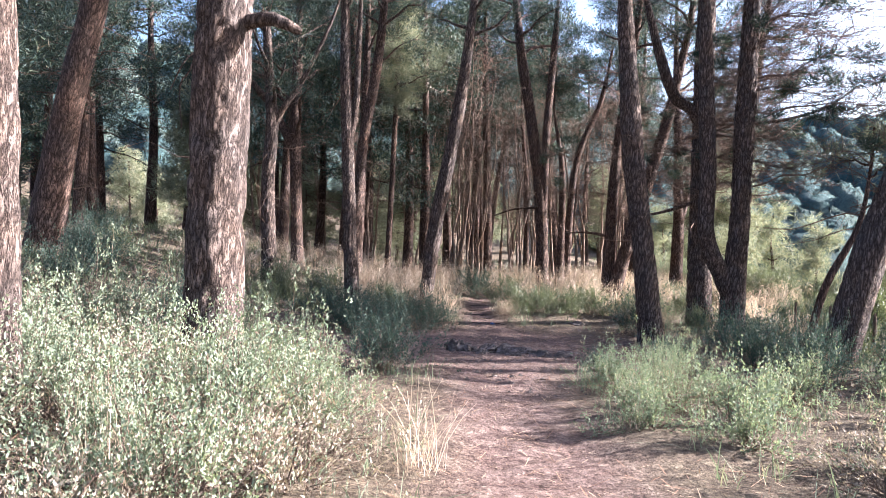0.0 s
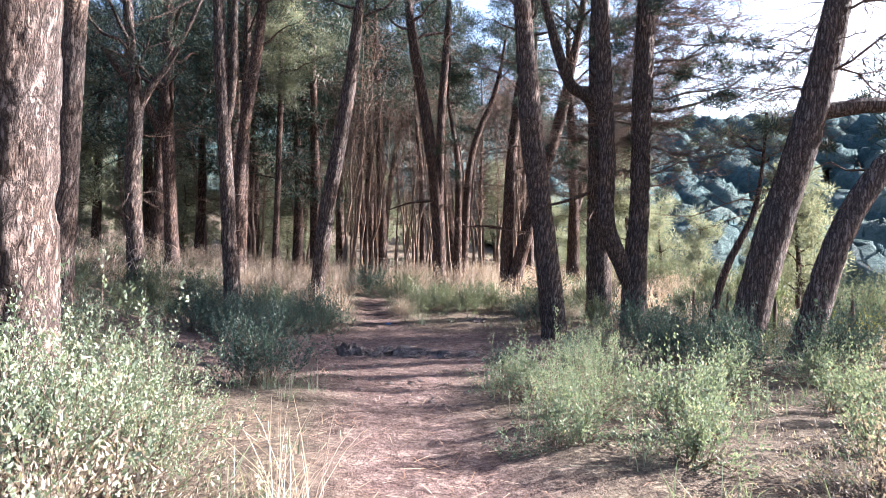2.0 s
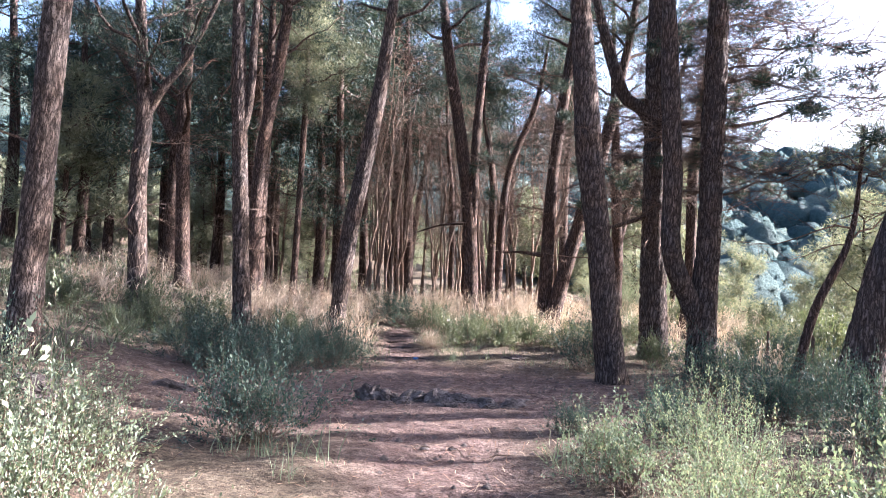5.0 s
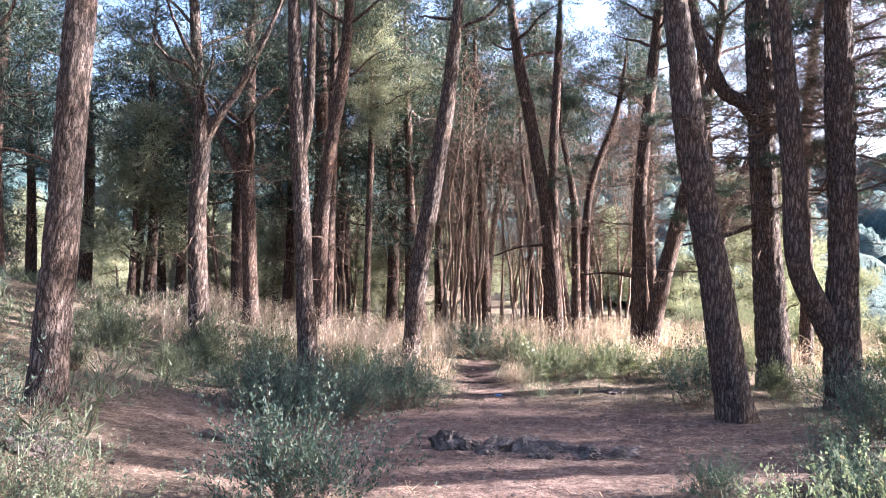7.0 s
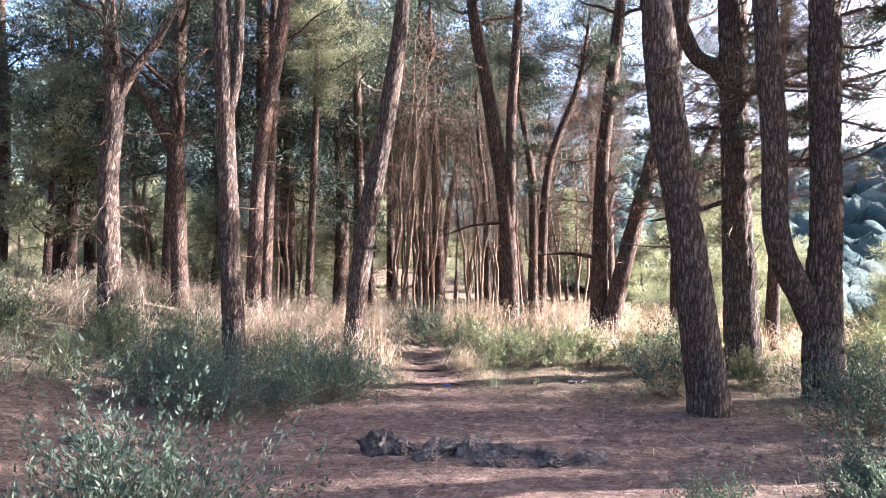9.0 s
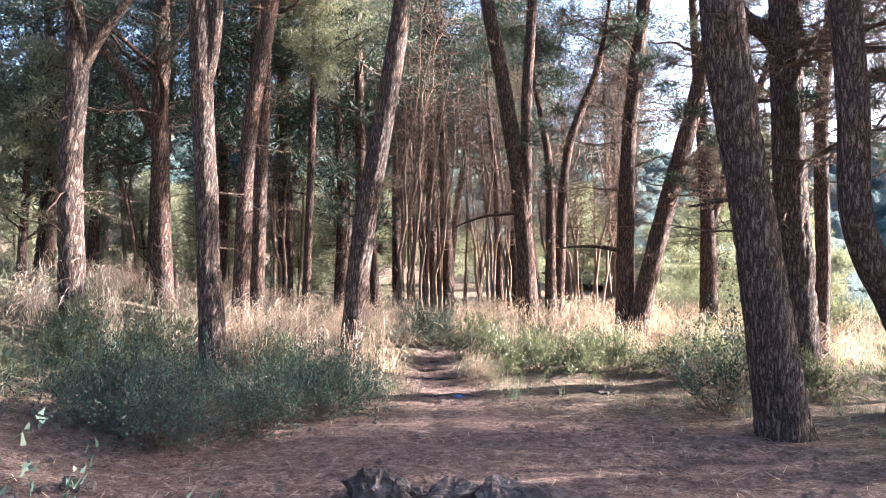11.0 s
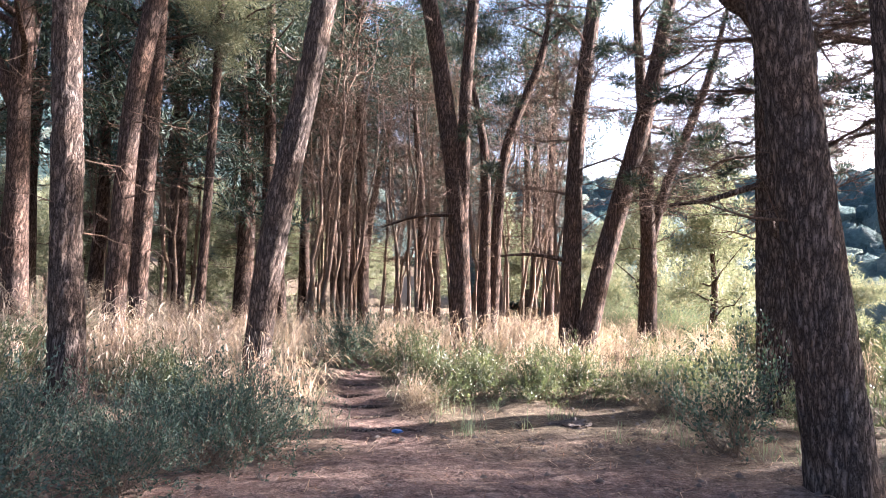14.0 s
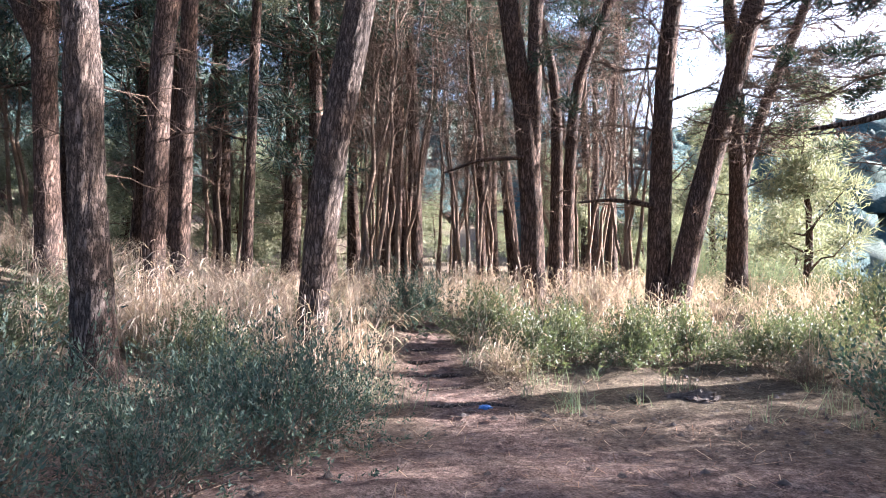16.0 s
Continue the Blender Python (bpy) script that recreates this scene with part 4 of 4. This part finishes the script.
def stick(points, mat, label, name="fallen_stick"):
    v, f = tube(smooth_line(points, 0.06), 6)
    return tagged(new(name, mesh_from(name, v, f, mat, True)), label, "stick", "fallen sticks")


for k in range(26):
    x, y = -3.5 + 9 * rng.random(), 9 + 12 * rng.random()
    z, a, ln = float(ground_z(x, y)) - 0.02, rng.random() * 6.28, 0.12 + 0.3 * rng.random()
    stick([(x, y, z, 0.006), (x + ln * 0.5 * math.cos(a), y + ln * 0.5 * math.sin(a), z + 0.02, 0.006), (x + ln * math.cos(a + 0.2), y + ln * math.sin(a + 0.2), z + 0.005, 0.003)], TWIG, "short pale fallen twig on the earth")
stick([(-2.3, 5.6, 0.62, 0.012), (-1.6, 5.0, 0.5, 0.011), (-0.9, 4.4, 0.25, 0.008)], TWIG, "long pale dead stick leaning through the shrubs")
for k, (y, w) in enumerate([(20.9, 0.6), (21.7, 0.55), (22.5, 0.5), (23.4, 0.45), (24.2, 0.4)]):
    m = float(path_mid(y))
    z = float(ground_z(m, y)) - 0.045
    stick([(m - w, y + 0.08, z - 0.04, 0.03), (m - 0.2, y - 0.03, z - 0.018, 0.032), (m + 0.25, y + 0.06, z - 0.014, 0.03), (m + w, y - 0.05, z - 0.04, 0.025)], BARK, "worn root forming a low step across the path", "tree_root")


def fence_post(x, y, h):
    rng = np.random.default_rng(int(x * 100))
    z = float(ground_z(x, y))
    v, f = tube(smooth_line([(0, 0, -0.1, 0.035), (0.01, 0, h * 0.5, 0.033), (0.02, 0.01, h, 0.03), (0.02, 0.01, h + 0.01, 0.004)], 0.1), 9)
    ob = new("fence_post", mesh_from("fence_post", v + rng.normal(size=v.shape) * 0.002, f, DEADWOOD))
    ob.location = (x, y, z)
    return tagged(ob, "thin weathered wooden fence post in grass", "fence post", "fence posts")


for x, y in ((9.4, 18.9), (9.6, 17.6), (8.85, 14.6), (9.6, 13.4), (10.2, 15.6)):
    fence_post(x, y, 0.95)


def crumpled(x, y):
    m, n, l, b = material("blue_plastic", 0.35, 0.5)
    b.inputs["Base Color"].default_value = (0.04, 0.13, 0.34, 1)
    bm = bmesh.new()
    bmesh.ops.create_icosphere(bm, subdivisions=3, radius=1)
    for v in bm.verts:
        k = 1 + 0.5 * noise.noise(v.co * 2.6) + 0.3 * noise.noise(v.co * 6)
        v.co = Vector((v.co.x * 0.065 * k, v.co.y * 0.045 * k, v.co.z * 0.025 * k))
    me = bpy.data.meshes.new("plastic_scrap")
    bm.to_mesh(me)
    bm.free()
    me.materials.append(m)
    ob = new("plastic_scrap", me)
    ob.location = (x, y, float(ground_z(x, y)) - 0.03)
    return tagged(ob, "small crumpled blue plastic scrap beside the path", "litter")


crumpled(1.5, 20.7)

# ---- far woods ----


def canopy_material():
    m, n, l, b = material("hazed_canopy", 0.9, 0.1)
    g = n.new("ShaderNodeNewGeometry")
    # bluish tone of distance haze is put into the base colour
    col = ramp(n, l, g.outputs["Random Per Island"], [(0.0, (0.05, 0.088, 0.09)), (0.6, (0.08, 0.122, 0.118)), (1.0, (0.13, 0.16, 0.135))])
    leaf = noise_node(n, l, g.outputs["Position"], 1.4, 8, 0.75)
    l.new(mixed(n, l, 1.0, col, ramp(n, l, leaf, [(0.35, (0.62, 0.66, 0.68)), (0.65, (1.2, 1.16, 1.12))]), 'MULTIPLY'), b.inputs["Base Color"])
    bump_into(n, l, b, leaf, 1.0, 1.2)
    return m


WOODS_HAZED = canopy_material()


def far_woods(seed):
    rng = np.random.default_rng(seed)
    u, w = np.meshgrid(np.arange(12) / 12 * 2 * math.pi, np.array([0.05, 0.35, 0.7, 1.05, 1.4, 1.75]), indexing="ij")
    dome = np.stack([np.cos(u) * np.sin(w), np.sin(u) * np.sin(w), np.cos(w)], axis=-1)
    i, j = np.meshgrid(np.arange(12), np.arange(5), indexing="ij")
    quads = np.stack([i * 6 + j, i * 6 + j + 1, (i + 1) % 12 * 6 + j + 1, (i + 1) % 12 * 6 + j], axis=-1).reshape(-1, 4)
    pieces, tips, sizes = [], [], []
    for _ in range(1350):
        a, d = radians(47 + 80 * rng.random()), 62 + 140 * rng.random()
        x, y = 10 + d * math.cos(a), d * math.sin(a)
        if y < 78 and x < 14:
            continue
        r = 2.0 + 2.4 * rng.random()
        swell = (0.8 + 0.4 * rng.random((12, 6)))[..., None] * r
        pieces.append(((dome * swell * np.array([1, 1, 0.95]) + np.array([x, y, float(ground_z(x, y)) + r * 0.4])).reshape(-1, 3), quads))
        tips.append((x, y, float(ground_z(x, y)) + r * 0.4))
        sizes.append(r)
    v, f = joined(pieces)
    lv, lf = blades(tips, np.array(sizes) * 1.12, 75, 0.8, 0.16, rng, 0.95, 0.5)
    tagged(new("far_foliage", mesh_from("far_foliage", lv, lf, WOODS_HAZED)), "leafy crowns of the far hillside, haze put into their bluish green", "woods", kind="stuff")
    return tagged(new("far_woods", mesh_from("far_woods", v, f, WOODS_HAZED, True)), "wooded hillside beyond the valley, haze put into its colour", "woods", kind="stuff")


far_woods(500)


def slope_brush(seed):
    """Scrub on the far side of the dip."""
    rng = np.random.default_rng(seed)
    n = 520
    x, y = 17 + 52 * rng.random(n), 42 + 42 * rng.random(n)
    r = 0.7 + 0.9 * rng.random(n)
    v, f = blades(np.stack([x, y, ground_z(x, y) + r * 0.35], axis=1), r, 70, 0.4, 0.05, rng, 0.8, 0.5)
    return tagged(new("slope_brush", mesh_from("slope_brush", v, f, NEEDLE_SUNLIT)), "green scrub covering the valley slope", "scrub", kind="stuff")


slope_brush(33)
